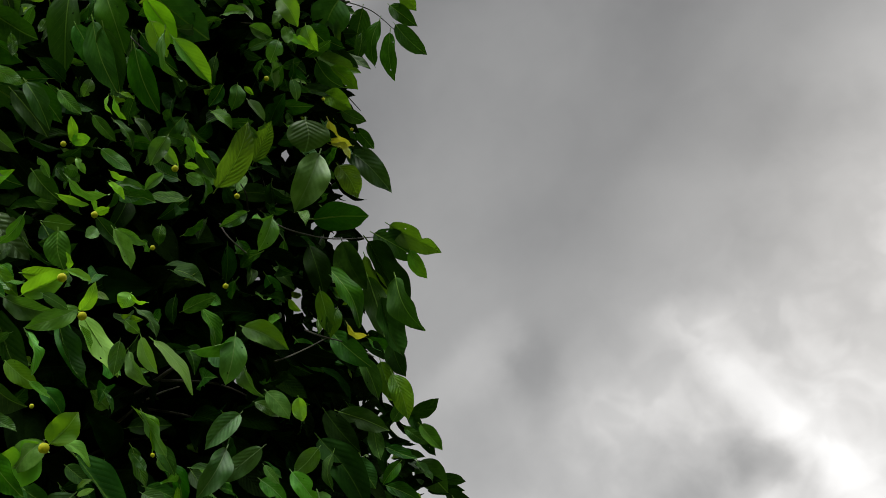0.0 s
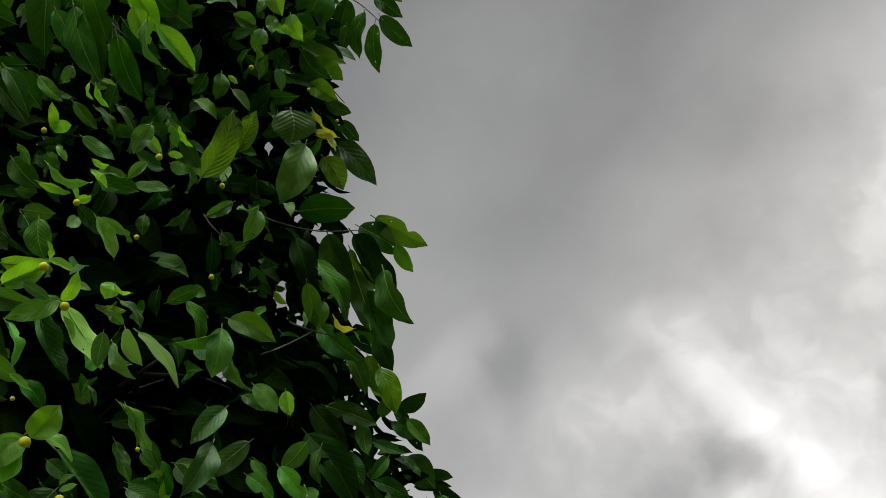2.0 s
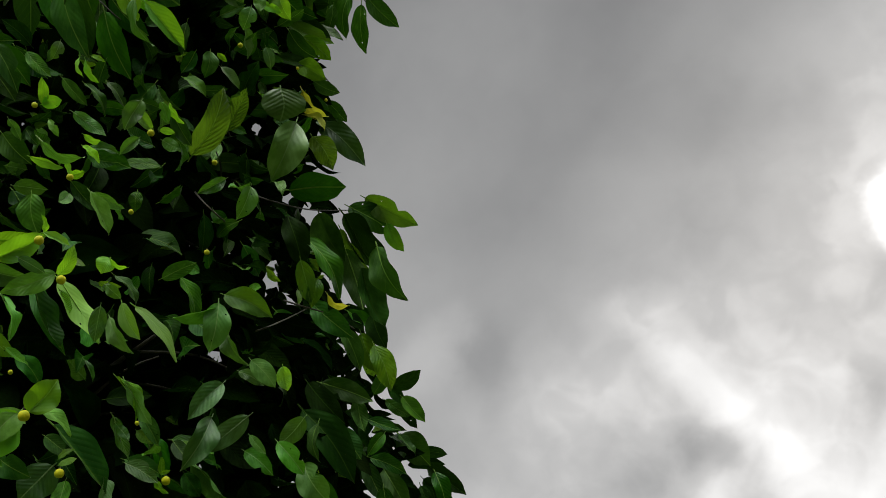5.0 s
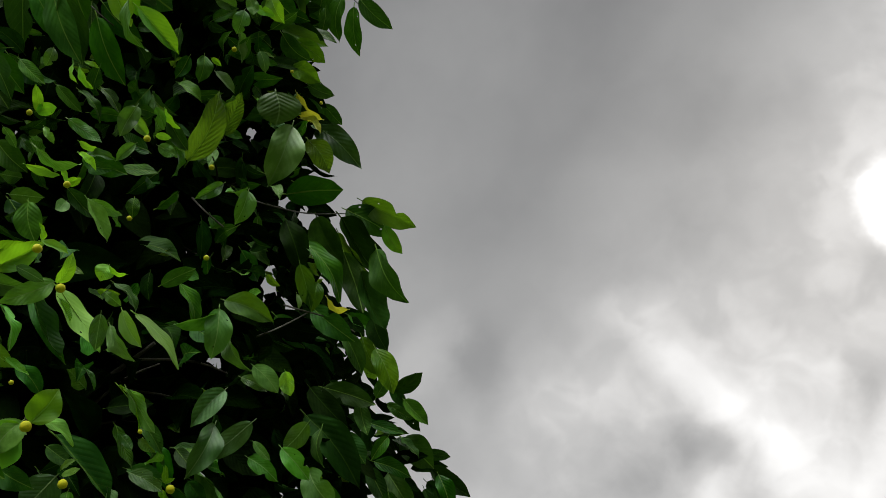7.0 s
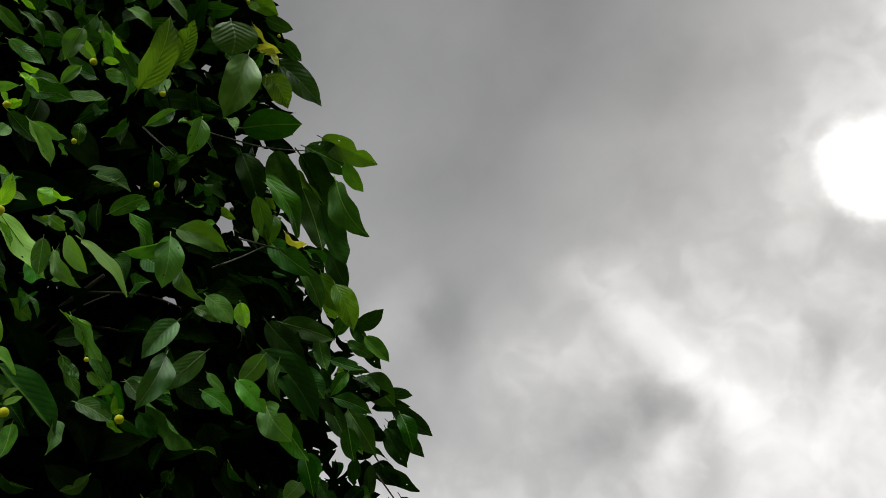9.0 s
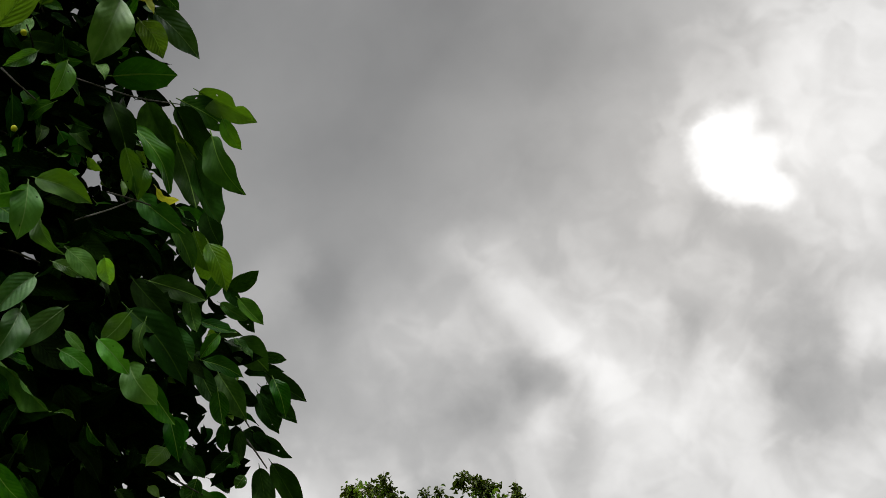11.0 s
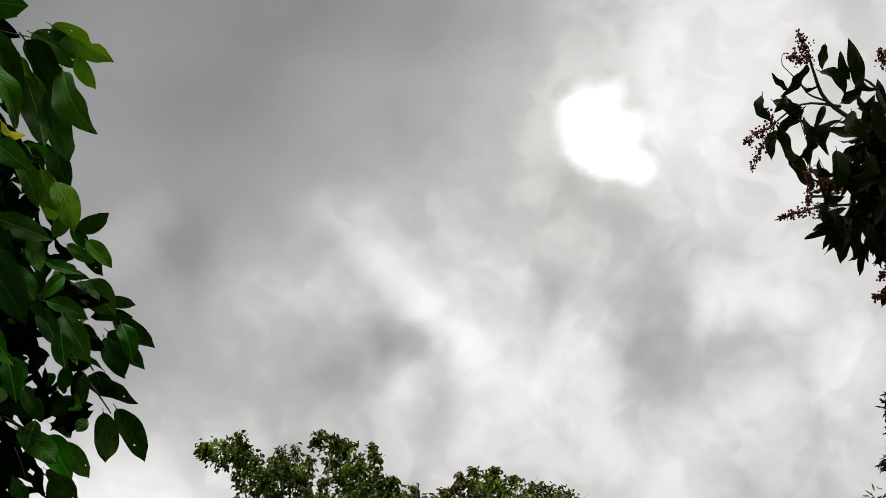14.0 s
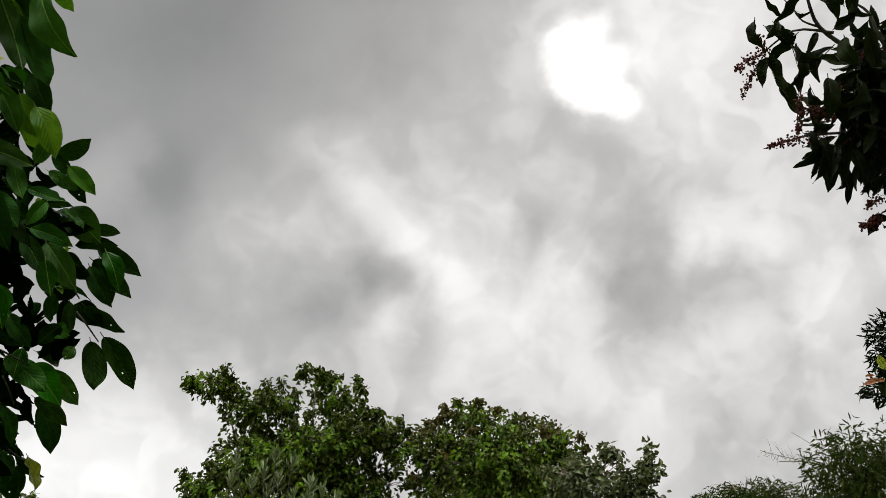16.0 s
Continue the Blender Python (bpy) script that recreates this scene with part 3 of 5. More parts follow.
leaf((-0.976, 1.317, 3.158), (-0.930, 1.350, 3.130), 0.034, -61, YELLOW)
leaf((-1.049, 1.497, 3.315), (-0.932, 1.583, 3.217), 0.072, -11, RIBBED)
leaf((-0.969, 1.363, 3.130), (-0.926, 1.422, 3.067), 0.061, -12, RIBBED_OLIVE)
leaf((-1.011, 1.279, 3.302), (-0.946, 1.322, 3.276), 0.051, -11, OLIVE)
leaf((-1.018, 1.377, 3.340), (-0.957, 1.415, 3.324), 0.038, -0, MATURE)
leaf((-1.033, 1.486, 3.377), (-0.985, 1.521, 3.329), 0.039, 4, MATURE)
leaf((-1.057, 1.313, 3.515), (-0.989, 1.361, 3.472), 0.038, -14, DARK)
leaf((-1.038, 1.245, 3.389), (-0.985, 1.316, 3.351), 0.052, 14, MATURE)
leaf((-1.073, 1.260, 3.515), (-1.009, 1.305, 3.494), 0.039, 8, MATURE)
leaf((-1.055, 1.108, 3.367), (-1.045, 1.134, 3.331), 0.031, 3, PALE)
leaf((-1.026, 1.148, 3.410), (-1.007, 1.199, 3.366), 0.046, 14, YOUNG)
leaf((-1.003, 1.139, 3.207), (-0.996, 1.172, 3.167), 0.027, -6, PALE)
leaf((-0.921, 1.526, 3.038), (-0.815, 1.586, 2.992), 0.072, -12, MATURE)
leaf((-0.882, 1.524, 3.059), (-0.750, 1.577, 3.000), 0.062, 12, OLIVE)
leaf((-0.904, 1.483, 2.981), (-0.811, 1.612, 2.867), 0.078, -31, DARK)
leaf((-0.818, 1.540, 2.986), (-0.779, 1.583, 2.929), 0.038, 9, OLIVE)
leaf((-0.920, 1.509, 2.956), (-0.857, 1.579, 2.882), 0.048, 37, OLIVE)
leaf((-0.848, 1.426, 2.830), (-0.806, 1.488, 2.705), 0.062, -9, MATURE)
leaf((-0.893, 1.355, 2.883), (-0.841, 1.423, 2.793), 0.069, 10, DARK)
leaf((-0.858, 1.271, 2.750), (-0.790, 1.356, 2.655), 0.058, -46, MATURE)
leaf((-0.809, 1.196, 2.637), (-0.792, 1.238, 2.563), 0.039, 11, OLIVE)
leaf((-0.790, 1.243, 2.624), (-0.798, 1.258, 2.567), 0.033, 2, OLIVE)
leaf((-0.798, 1.304, 2.630), (-0.754, 1.322, 2.606), 0.029, 57, YELLOW)
leaf((-0.953, 1.306, 2.915), (-0.835, 1.347, 2.938), 0.074, 13, MATURE)
leaf((-0.957, 1.331, 2.972), (-0.874, 1.378, 2.944), 0.058, 7, MATURE)
leaf((-0.884, 1.081, 2.735), (-0.904, 1.097, 2.669), 0.039, -10, PALE)
leaf((-0.896, 1.019, 2.704), (-0.934, 1.003, 2.661), 0.025, -3, PALE)
leaf((-0.838, 1.040, 2.458), (-0.756, 1.076, 2.429), 0.043, -13, OLIVE)
leaf((-0.801, 0.981, 2.402), (-0.806, 1.003, 2.323), 0.047, -12, PALE)
leaf((-0.805, 0.987, 2.396), (-0.847, 0.944, 2.353), 0.030, -42, PALE)
leaf((-0.815, 1.435, 2.673), (-0.746, 1.456, 2.637), 0.032, -35, MATURE)
leaf((-0.817, 1.291, 2.599), (-0.733, 1.331, 2.539), 0.051, 0, MATURE)
leaf((-0.890, 1.235, 2.782), (-0.865, 1.302, 2.696), 0.056, -9, DARK)
leaf((-1.048, 0.802, 2.586), (-1.040, 0.820, 2.564), 0.012, 41, YOUNG)
leaf((-1.038, 0.816, 2.559), (-1.016, 0.821, 2.572), 0.017, 13, YOUNG)
leaf((-1.039, 0.825, 2.556), (-1.001, 0.870, 2.523), 0.028, -12, MATURE)
leaf((-0.969, 0.805, 2.510), (-0.945, 0.855, 2.461), 0.030, -40, PALE)
leaf((-1.049, 0.773, 2.490), (-1.036, 0.806, 2.433), 0.044, 11, MATURE)
leaf((-0.993, 0.778, 2.406), (-0.983, 0.751, 2.424), 0.013, 47, YOUNG)
leaf((-0.971, 0.756, 2.393), (-0.940, 0.784, 2.388), 0.017, -47, YOUNG)
leaf((-0.943, 0.788, 2.337), (-0.911, 0.764, 2.370), 0.022, 12, YOUNG)
leaf((-1.032, 0.751, 2.348), (-0.966, 0.756, 2.389), 0.038, -7, YOUNG)
leaf((-0.966, 0.804, 2.353), (-1.010, 0.763, 2.295), 0.034, 4, PALE)
leaf((-0.993, 0.753, 2.348), (-0.953, 0.775, 2.331), 0.019, 11, PALE)
leaf((-0.917, 0.844, 2.404), (-0.924, 0.845, 2.377), 0.031, 14, YOUNG)
leaf((-0.909, 0.835, 2.397), (-0.886, 0.855, 2.390), 0.013, 50, YOUNG)
leaf((-0.948, 0.799, 2.337), (-0.879, 0.851, 2.264), 0.045, -46, YOUNG)
leaf((-0.921, 0.780, 2.305), (-0.907, 0.804, 2.279), 0.015, -51, YOUNG)
leaf((-0.991, 0.797, 2.332), (-0.952, 0.854, 2.254), 0.042, -59, MATURE)
leaf((-0.894, 0.832, 2.345), (-0.877, 0.854, 2.334), 0.019, 11, PALE)
leaf((-0.950, 0.900, 2.413), (-0.923, 0.942, 2.375), 0.026, -61, MATURE)
leaf((-0.995, 0.836, 2.535), (-0.945, 0.862, 2.517), 0.023, 25, PALE)
leaf((-0.999, 0.930, 2.615), (-1.001, 0.945, 2.582), 0.025, -2, MATURE)
leaf((-1.008, 0.998, 2.643), (-0.960, 0.988, 2.665), 0.021, 42, MATURE)
leaf((-0.927, 0.981, 2.459), (-0.876, 0.990, 2.493), 0.029, -5, MATURE)
leaf((-0.888, 0.858, 2.304), (-0.857, 0.894, 2.262), 0.025, 27, PALE)
leaf((-0.883, 0.866, 2.334), (-0.847, 0.889, 2.282), 0.027, 25, YOUNG)
leaf((-0.873, 0.885, 2.339), (-0.814, 0.945, 2.276), 0.042, -63, YOUNG)
leaf((-0.881, 0.825, 2.303), (-0.887, 0.845, 2.255), 0.026, 3, PALE)
leaf((-0.981, 0.744, 2.276), (-0.956, 0.766, 2.214), 0.028, -53, PALE)
leaf((-0.977, 0.785, 2.216), (-0.947, 0.807, 2.199), 0.016, -47, YOUNG)
leaf((-1.013, 0.841, 2.236), (-0.984, 0.878, 2.205), 0.029, -14, MATURE)
leaf((-0.943, 0.835, 2.141), (-0.915, 0.834, 2.191), 0.046, -11, YOUNG)
leaf((-0.959, 0.851, 2.157), (-0.908, 0.892, 2.136), 0.028, -56, YOUNG)
leaf((-0.961, 0.840, 2.147), (-0.980, 0.830, 2.093), 0.043, 11, PALE)
leaf((-0.882, 0.908, 2.232), (-0.844, 0.933, 2.172), 0.030, -61, YOUNG)
leaf((-0.860, 0.900, 2.221), (-0.821, 0.932, 2.164), 0.031, 52, PALE)
leaf((-0.917, 0.871, 2.242), (-0.904, 0.889, 2.215), 0.014, -60, PALE)
leaf((-0.824, 1.086, 2.314), (-0.852, 1.061, 2.237), 0.039, 5, RIBBED)
leaf((-0.786, 1.028, 2.223), (-0.800, 1.012, 2.131), 0.042, -11, RIBBED)
leaf((-0.734, 1.046, 2.234), (-0.788, 1.031, 2.169), 0.037, 1, RIBBED)
leaf((-0.963, 0.901, 2.137), (-0.925, 0.920, 2.117), 0.026, -9, MATURE)
leaf((-0.958, 0.904, 2.156), (-0.887, 0.977, 2.083), 0.050, -48, MATURE)
leaf((-0.944, 0.918, 2.100), (-0.962, 0.898, 2.042), 0.054, 12, PALE)
leaf((-0.854, 0.955, 2.118), (-0.806, 0.978, 2.097), 0.027, -13, PALE)
leaf((-0.818, 0.979, 2.109), (-0.797, 0.994, 2.089), 0.013, 45, YOUNG)
leaf((-0.884, 1.074, 2.155), (-0.843, 1.106, 2.131), 0.023, 50, MATURE)
leaf((-0.836, 1.018, 2.127), (-0.832, 1.003, 2.149), 0.011, 24, YOUNG)
leaf((-0.829, 1.004, 2.123), (-0.816, 1.009, 2.131), 0.007, -1, YOUNG)
leaf((-0.923, 0.900, 2.101), (-0.901, 0.897, 2.115), 0.011, -44, YOUNG)
leaf((-0.894, 0.873, 2.080), (-0.874, 0.879, 2.093), 0.010, -23, YOUNG)
leaf((-1.016, 0.875, 2.101), (-0.960, 0.903, 2.075), 0.037, 9, MATURE)
leaf((-0.896, 0.946, 2.189), (-0.870, 0.989, 2.137), 0.029, -52, MATURE)
leaf((-0.876, 0.977, 2.206), (-0.848, 1.006, 2.168), 0.025, -10, MATURE)
leaf((-0.875, 0.931, 2.169), (-0.855, 0.948, 2.149), 0.015, -9, PALE)
leaf((-0.804, 1.021, 2.387), (-0.767, 1.055, 2.327), 0.031, 40, PALE)
leaf((-0.770, 1.066, 2.344), (-0.732, 1.097, 2.309), 0.034, -4, PALE)
leaf((-0.794, 1.076, 2.330), (-0.756, 1.102, 2.315), 0.021, -12, PALE)
leaf((-0.744, 1.123, 2.363), (-0.737, 1.145, 2.328), 0.027, 3, YOUNG)
leaf((-0.781, 1.280, 2.417), (-0.711, 1.322, 2.353), 0.048, 8, DARK)
leaf((-0.770, 1.310, 2.432), (-0.677, 1.348, 2.411), 0.043, -6, MATURE)
leaf((-0.759, 1.409, 2.598), (-0.723, 1.449, 2.526), 0.044, 1, OLIVE)
leaf((-0.764, 1.331, 2.566), (-0.733, 1.389, 2.498), 0.038, -13, MATURE)
leaf((-0.740, 1.480, 2.495), (-0.705, 1.449, 2.534), 0.032, -12, MATURE)
leaf((-0.736, 1.530, 2.508), (-0.684, 1.561, 2.483), 0.026, -6, MATURE)
leaf((-0.727, 1.449, 2.424), (-0.657, 1.455, 2.402), 0.029, -40, MATURE)
leaf((-0.772, 1.268, 2.355), (-0.675, 1.334, 2.243), 0.065, -12, DARK)
leaf((-0.707, 1.286, 2.327), (-0.666, 1.326, 2.286), 0.043, -12, MATURE)
leaf((-0.736, 1.150, 2.239), (-0.694, 1.186, 2.197), 0.034, 0, PALE)
leaf((-0.721, 1.224, 2.234), (-0.676, 1.255, 2.178), 0.052, 13, PALE)
leaf((-0.741, 1.297, 2.248), (-0.673, 1.318, 2.171), 0.042, 25, MATURE)
leaf((-0.762, 1.106, 2.231), (-0.737, 1.127, 2.207), 0.016, -14, PALE)
leaf((-0.706, 1.165, 2.289), (-0.744, 1.170, 2.244), 0.036, 1, PALE)
leaf((-0.716, 1.234, 2.314), (-0.710, 1.248, 2.248), 0.027, 44, MATURE)
leaf((-0.695, 1.420, 2.331), (-0.626, 1.445, 2.309), 0.031, -17, MATURE)
leaf((-0.711, 1.434, 2.328), (-0.666, 1.446, 2.257), 0.035, 2, MATURE)
leaf((-0.686, 1.472, 2.330), (-0.630, 1.501, 2.251), 0.049, 12, MATURE)
leaf((-0.685, 1.639, 2.442), (-0.627, 1.648, 2.438), 0.026, 6, DARK)
leaf((-0.709, 1.573, 2.449), (-0.645, 1.604, 2.395), 0.062, -5, MATURE)
leaf((-0.685, 1.692, 2.435), (-0.600, 1.714, 2.381), 0.044, -9, DARK)
leaf((-0.659, 1.673, 2.410), (-0.628, 1.691, 2.335), 0.039, -13, MATURE)
leaf((-0.700, 1.541, 2.437), (-0.657, 1.552, 2.399), 0.023, -50, MATURE)
leaf((-0.659, 1.386, 2.364), (-0.683, 1.381, 2.316), 0.026, -3, MATURE)
leaf((-0.713, 1.354, 2.421), (-0.692, 1.369, 2.360), 0.032, -4, MATURE)
leaf((-0.660, 1.424, 2.275), (-0.648, 1.445, 2.219), 0.036, 14, MATURE)
leaf((-0.969, 1.443, 3.735), (-0.885, 1.515, 3.666), 0.056, -4, MATURE)
leaf((-0.985, 1.451, 3.713), (-0.988, 1.541, 3.608), 0.056, 30, MATURE)
leaf((-0.994, 1.398, 3.708), (-1.026, 1.479, 3.607), 0.054, 31, MATURE)
leaf((-1.045, 1.374, 3.744), (-1.076, 1.440, 3.627), 0.067, -10, MATURE)
leaf((-1.031, 1.385, 3.646), (-1.048, 1.420, 3.576), 0.036, -6, MATURE)
leaf((-0.962, 1.380, 3.742), (-0.892, 1.435, 3.700), 0.049, -5, MATURE)
leaf((-0.925, 1.371, 3.795), (-0.895, 1.417, 3.744), 0.046, 8, OLIVE)
leaf((-1.028, 1.240, 3.617), (-1.074, 1.293, 3.531), 0.109, -2, MATURE)
leaf((-1.044, 1.260, 3.576), (-1.032, 1.308, 3.504), 0.046, 12, OLIVE)
leaf((-1.234, 0.858, 3.242), (-1.146, 0.993, 3.210), 0.106, 3, MATURE)
leaf((-1.301, 0.735, 3.129), (-1.330, 0.843, 2.986), 0.073, 26, MATURE)
leaf((-1.280, 0.795, 3.179), (-1.250, 0.891, 3.080), 0.074, 10, MATURE)
leaf((-1.234, 0.773, 3.047), (-1.190, 0.869, 2.929), 0.063, 20, MATURE)
leaf((-1.219, 0.849, 3.204), (-1.173, 0.939, 3.140), 0.053, -4, YOUNG)
leaf((-1.213, 0.874, 3.118), (-1.147, 0.949, 3.066), 0.049, 8, MATURE)
leaf((-1.089, 1.098, 3.467), (-1.045, 1.146, 3.403), 0.056, -4, YOUNG)
leaf((-1.143, 0.998, 3.306), (-1.078, 1.008, 3.312), 0.026, -33, PALE)
leaf((-1.065, 1.090, 3.312), (-1.098, 1.042, 3.306), 0.039, 11, PALE)
leaf((-1.056, 1.139, 3.368), (-1.009, 1.165, 3.354), 0.024, -10, YOUNG)
leaf((-1.017, 1.064, 3.261), (-1.039, 1.090, 3.217), 0.041, 9, PALE)
leaf((-1.037, 1.097, 3.232), (-1.036, 1.140, 3.178), 0.027, -38, PALE)
leaf((-1.052, 1.187, 3.455), (-1.008, 1.238, 3.429), 0.063, -8, MATURE)
leaf((-1.065, 1.270, 3.442), (-0.963, 1.342, 3.429), 0.050, -32, OLIVE)
leaf((-1.028, 1.293, 3.417), (-0.963, 1.342, 3.373), 0.048, -8, OLIVE)
leaf((-1.059, 1.251, 3.304), (-0.971, 1.291, 3.302), 0.039, -42, DARK)
leaf((-1.330, 0.696, 2.946), (-1.327, 0.721, 2.907), 0.020, 3, PALE)
leaf((-1.391, 0.679, 3.060), (-1.375, 0.750, 2.999), 0.038, -46, MATURE)
leaf((-1.311, 0.682, 2.832), (-1.269, 0.733, 2.831), 0.031, -13, PALE)
leaf((-1.252, 0.723, 2.824), (-1.216, 0.791, 2.756), 0.041, -16, MATURE)
leaf((-1.256, 0.769, 2.864), (-1.207, 0.820, 2.822), 0.033, 20, MATURE)
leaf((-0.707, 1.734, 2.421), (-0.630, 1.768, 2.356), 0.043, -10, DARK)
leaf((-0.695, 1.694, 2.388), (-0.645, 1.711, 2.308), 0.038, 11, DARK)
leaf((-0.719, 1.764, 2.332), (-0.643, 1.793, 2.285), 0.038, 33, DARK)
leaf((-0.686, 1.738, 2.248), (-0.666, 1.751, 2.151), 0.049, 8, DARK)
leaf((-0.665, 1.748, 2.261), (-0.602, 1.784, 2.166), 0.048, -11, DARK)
leaf((-0.698, 1.346, 2.194), (-0.675, 1.361, 2.127), 0.033, 2, MATURE)
leaf((-0.774, 1.301, 2.150), (-0.750, 1.316, 2.122), 0.016, 40, DARK)
leaf((-0.657, 1.544, 2.250), (-0.661, 1.568, 2.186), 0.027, -20, DARK)
leaf((-0.844, 1.085, 2.181), (-0.773, 1.121, 2.108), 0.043, 56, MATURE)
leaf((-0.846, 1.084, 2.158), (-0.824, 1.110, 2.130), 0.030, 7, DARK)
leaf((-0.856, 1.238, 2.061), (-0.813, 1.248, 2.019), 0.024, 20, DARK)
leaf((-0.850, 1.153, 2.054), (-0.792, 1.181, 1.999), 0.037, 12, MATURE)
leaf((-0.774, 1.368, 2.086), (-0.735, 1.381, 2.038), 0.025, -24, DARK)
leaf((-0.733, 1.506, 2.134), (-0.660, 1.528, 2.080), 0.044, -5, MATURE)
leaf((-0.772, 1.238, 2.142), (-0.742, 1.248, 2.112), 0.018, 51, MATURE)
leaf((-0.698, 1.746, 2.427), (-0.668, 1.772, 2.342), 0.044, 11, DARK)
leaf((-0.719, 1.571, 2.141), (-0.657, 1.585, 2.074), 0.052, -6, MATURE)
leaf((-0.696, 1.603, 2.144), (-0.648, 1.639, 2.090), 0.037, 0, MATURE)
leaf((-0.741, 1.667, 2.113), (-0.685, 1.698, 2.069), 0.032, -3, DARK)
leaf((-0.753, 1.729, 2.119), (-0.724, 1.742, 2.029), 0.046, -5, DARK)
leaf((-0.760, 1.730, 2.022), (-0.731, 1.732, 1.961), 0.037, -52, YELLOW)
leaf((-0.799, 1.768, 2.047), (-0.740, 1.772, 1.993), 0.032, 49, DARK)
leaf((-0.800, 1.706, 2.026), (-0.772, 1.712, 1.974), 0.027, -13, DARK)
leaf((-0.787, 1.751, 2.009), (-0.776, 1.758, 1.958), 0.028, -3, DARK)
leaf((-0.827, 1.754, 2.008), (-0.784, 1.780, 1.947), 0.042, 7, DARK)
leaf((-0.709, 1.373, 2.207), (-0.684, 1.394, 2.160), 0.040, 8, MATURE)
leaf((-0.746, 1.557, 2.067), (-0.715, 1.558, 1.997), 0.031, -34, DARK)
leaf((-0.667, 1.548, 2.208), (-0.696, 1.537, 2.170), 0.032, 3, DARK)
leaf((-0.672, 1.504, 2.248), (-0.672, 1.516, 2.200), 0.027, 13, DARK)
leaf((-0.646, 1.570, 2.175), (-0.660, 1.571, 2.152), 0.024, 2, MATURE)
leaf((-0.683, 1.561, 2.203), (-0.654, 1.563, 2.193), 0.032, 1, MATURE)
leaf((-0.701, 1.496, 2.146), (-0.705, 1.494, 2.096), 0.031, -7, MATURE)
leaf((-0.710, 1.441, 2.185), (-0.673, 1.466, 2.135), 0.031, 2, DARK)
leaf((-1.362, 0.712, 2.874), (-1.297, 0.751, 2.854), 0.032, 12, PALE)
leaf((-1.306, 0.743, 2.832), (-1.248, 0.818, 2.771), 0.052, -20, MATURE)
leaf((-1.362, 0.743, 2.851), (-1.291, 0.822, 2.805), 0.061, 35, MATURE)
leaf((-1.257, 0.797, 2.565), (-1.193, 0.862, 2.505), 0.064, -8, RIBBED)
leaf((-1.165, 0.832, 2.559), (-1.116, 0.875, 2.495), 0.049, -30, MATURE)
leaf((-1.168, 0.782, 2.439), (-1.117, 0.814, 2.391), 0.031, 5, YOUNG)
leaf((-1.125, 0.806, 2.434), (-1.056, 0.815, 2.441), 0.036, 22, YOUNG)
leaf((-1.116, 0.791, 2.374), (-1.032, 0.832, 2.365), 0.039, 12, PALE)
leaf((-1.113, 0.781, 2.346), (-1.054, 0.850, 2.245), 0.043, -20, MATURE)
leaf((-1.078, 0.794, 2.233), (-1.011, 0.829, 2.197), 0.056, 35, MATURE)
leaf((-0.965, 0.845, 2.140), (-0.981, 0.797, 2.067), 0.064, -8, YOUNG)
leaf((-1.028, 0.793, 2.166), (-0.978, 0.796, 2.148), 0.022, -30, PALE)
leaf((-1.033, 0.832, 2.363), (-0.977, 0.891, 2.265), 0.031, 5, MATURE)
leaf((-1.292, 0.757, 2.655), (-1.223, 0.801, 2.630), 0.045, 22, MATURE)
leaf((-1.408, 0.678, 3.011), (-1.334, 0.745, 2.984), 0.077, 12, MATURE)
leaf((-1.458, 0.635, 3.060), (-1.383, 0.725, 3.025), 0.118, -20, MATURE)
leaf((-1.397, 0.678, 2.941), (-1.324, 0.743, 2.914), 0.057, 35, MATURE)
leaf((-1.319, 0.740, 2.729), (-1.257, 0.782, 2.700), 0.035, -8, PALE)
leaf((-1.284, 0.779, 2.606), (-1.218, 0.762, 2.636), 0.029, -30, YOUNG)
leaf((-1.074, 0.812, 2.268), (-1.012, 0.840, 2.233), 0.032, 5, YOUNG)
leaf((-1.013, 0.803, 2.114), (-0.950, 0.835, 2.061), 0.041, 22, MATURE)
leaf((-0.709, 1.493, 2.517), (-0.645, 1.478, 2.546), 0.036, 12, DARK)
leaf((-0.683, 1.493, 2.495), (-0.634, 1.517, 2.449), 0.033, -20, MATURE)
leaf((-0.686, 1.261, 2.703), (-0.636, 1.329, 2.616), 0.060, 25, MATURE)
leaf((-0.715, 1.387, 2.555), (-0.681, 1.431, 2.474), 0.048, -8, RIBBED_OLIVE)
leaf((-0.734, 1.305, 2.687), (-0.693, 1.376, 2.588), 0.059, -30, DARK)
leaf((-0.745, 1.414, 2.646), (-0.715, 1.448, 2.582), 0.045, 5, DARK)
leaf((-0.707, 1.548, 2.510), (-0.673, 1.567, 2.460), 0.034, 22, DARK)
leaf((-0.720, 1.503, 2.532), (-0.685, 1.519, 2.491), 0.027, 12, DARK)
fruit((-1.098, 0.743, 2.661), 0.0102)
fruit((-0.987, 0.896, 2.720), 0.0126)
fruit((-0.991, 0.777, 2.519), 0.0113)
fruit((-0.950, 0.737, 2.363), 0.0139)
fruit((-0.919, 0.774, 2.317), 0.0137)
fruit((-0.911, 0.799, 2.117), 0.0155)
fruit((-0.881, 0.866, 2.065), 0.0131)
fruit((-0.800, 0.984, 2.104), 0.0128)
fruit((-0.844, 0.968, 2.496), 0.0096)
fruit((-0.922, 1.006, 2.736), 0.0108)
fruit((-0.919, 0.852, 2.500), 0.0085)
fruit((-0.824, 0.914, 2.160), 0.0067)
fruit((-0.924, 0.761, 2.162), 0.0065)
fruit((-1.012, 1.067, 3.137), 0.0115)
fruit((-0.963, 1.222, 3.216), 0.0081)
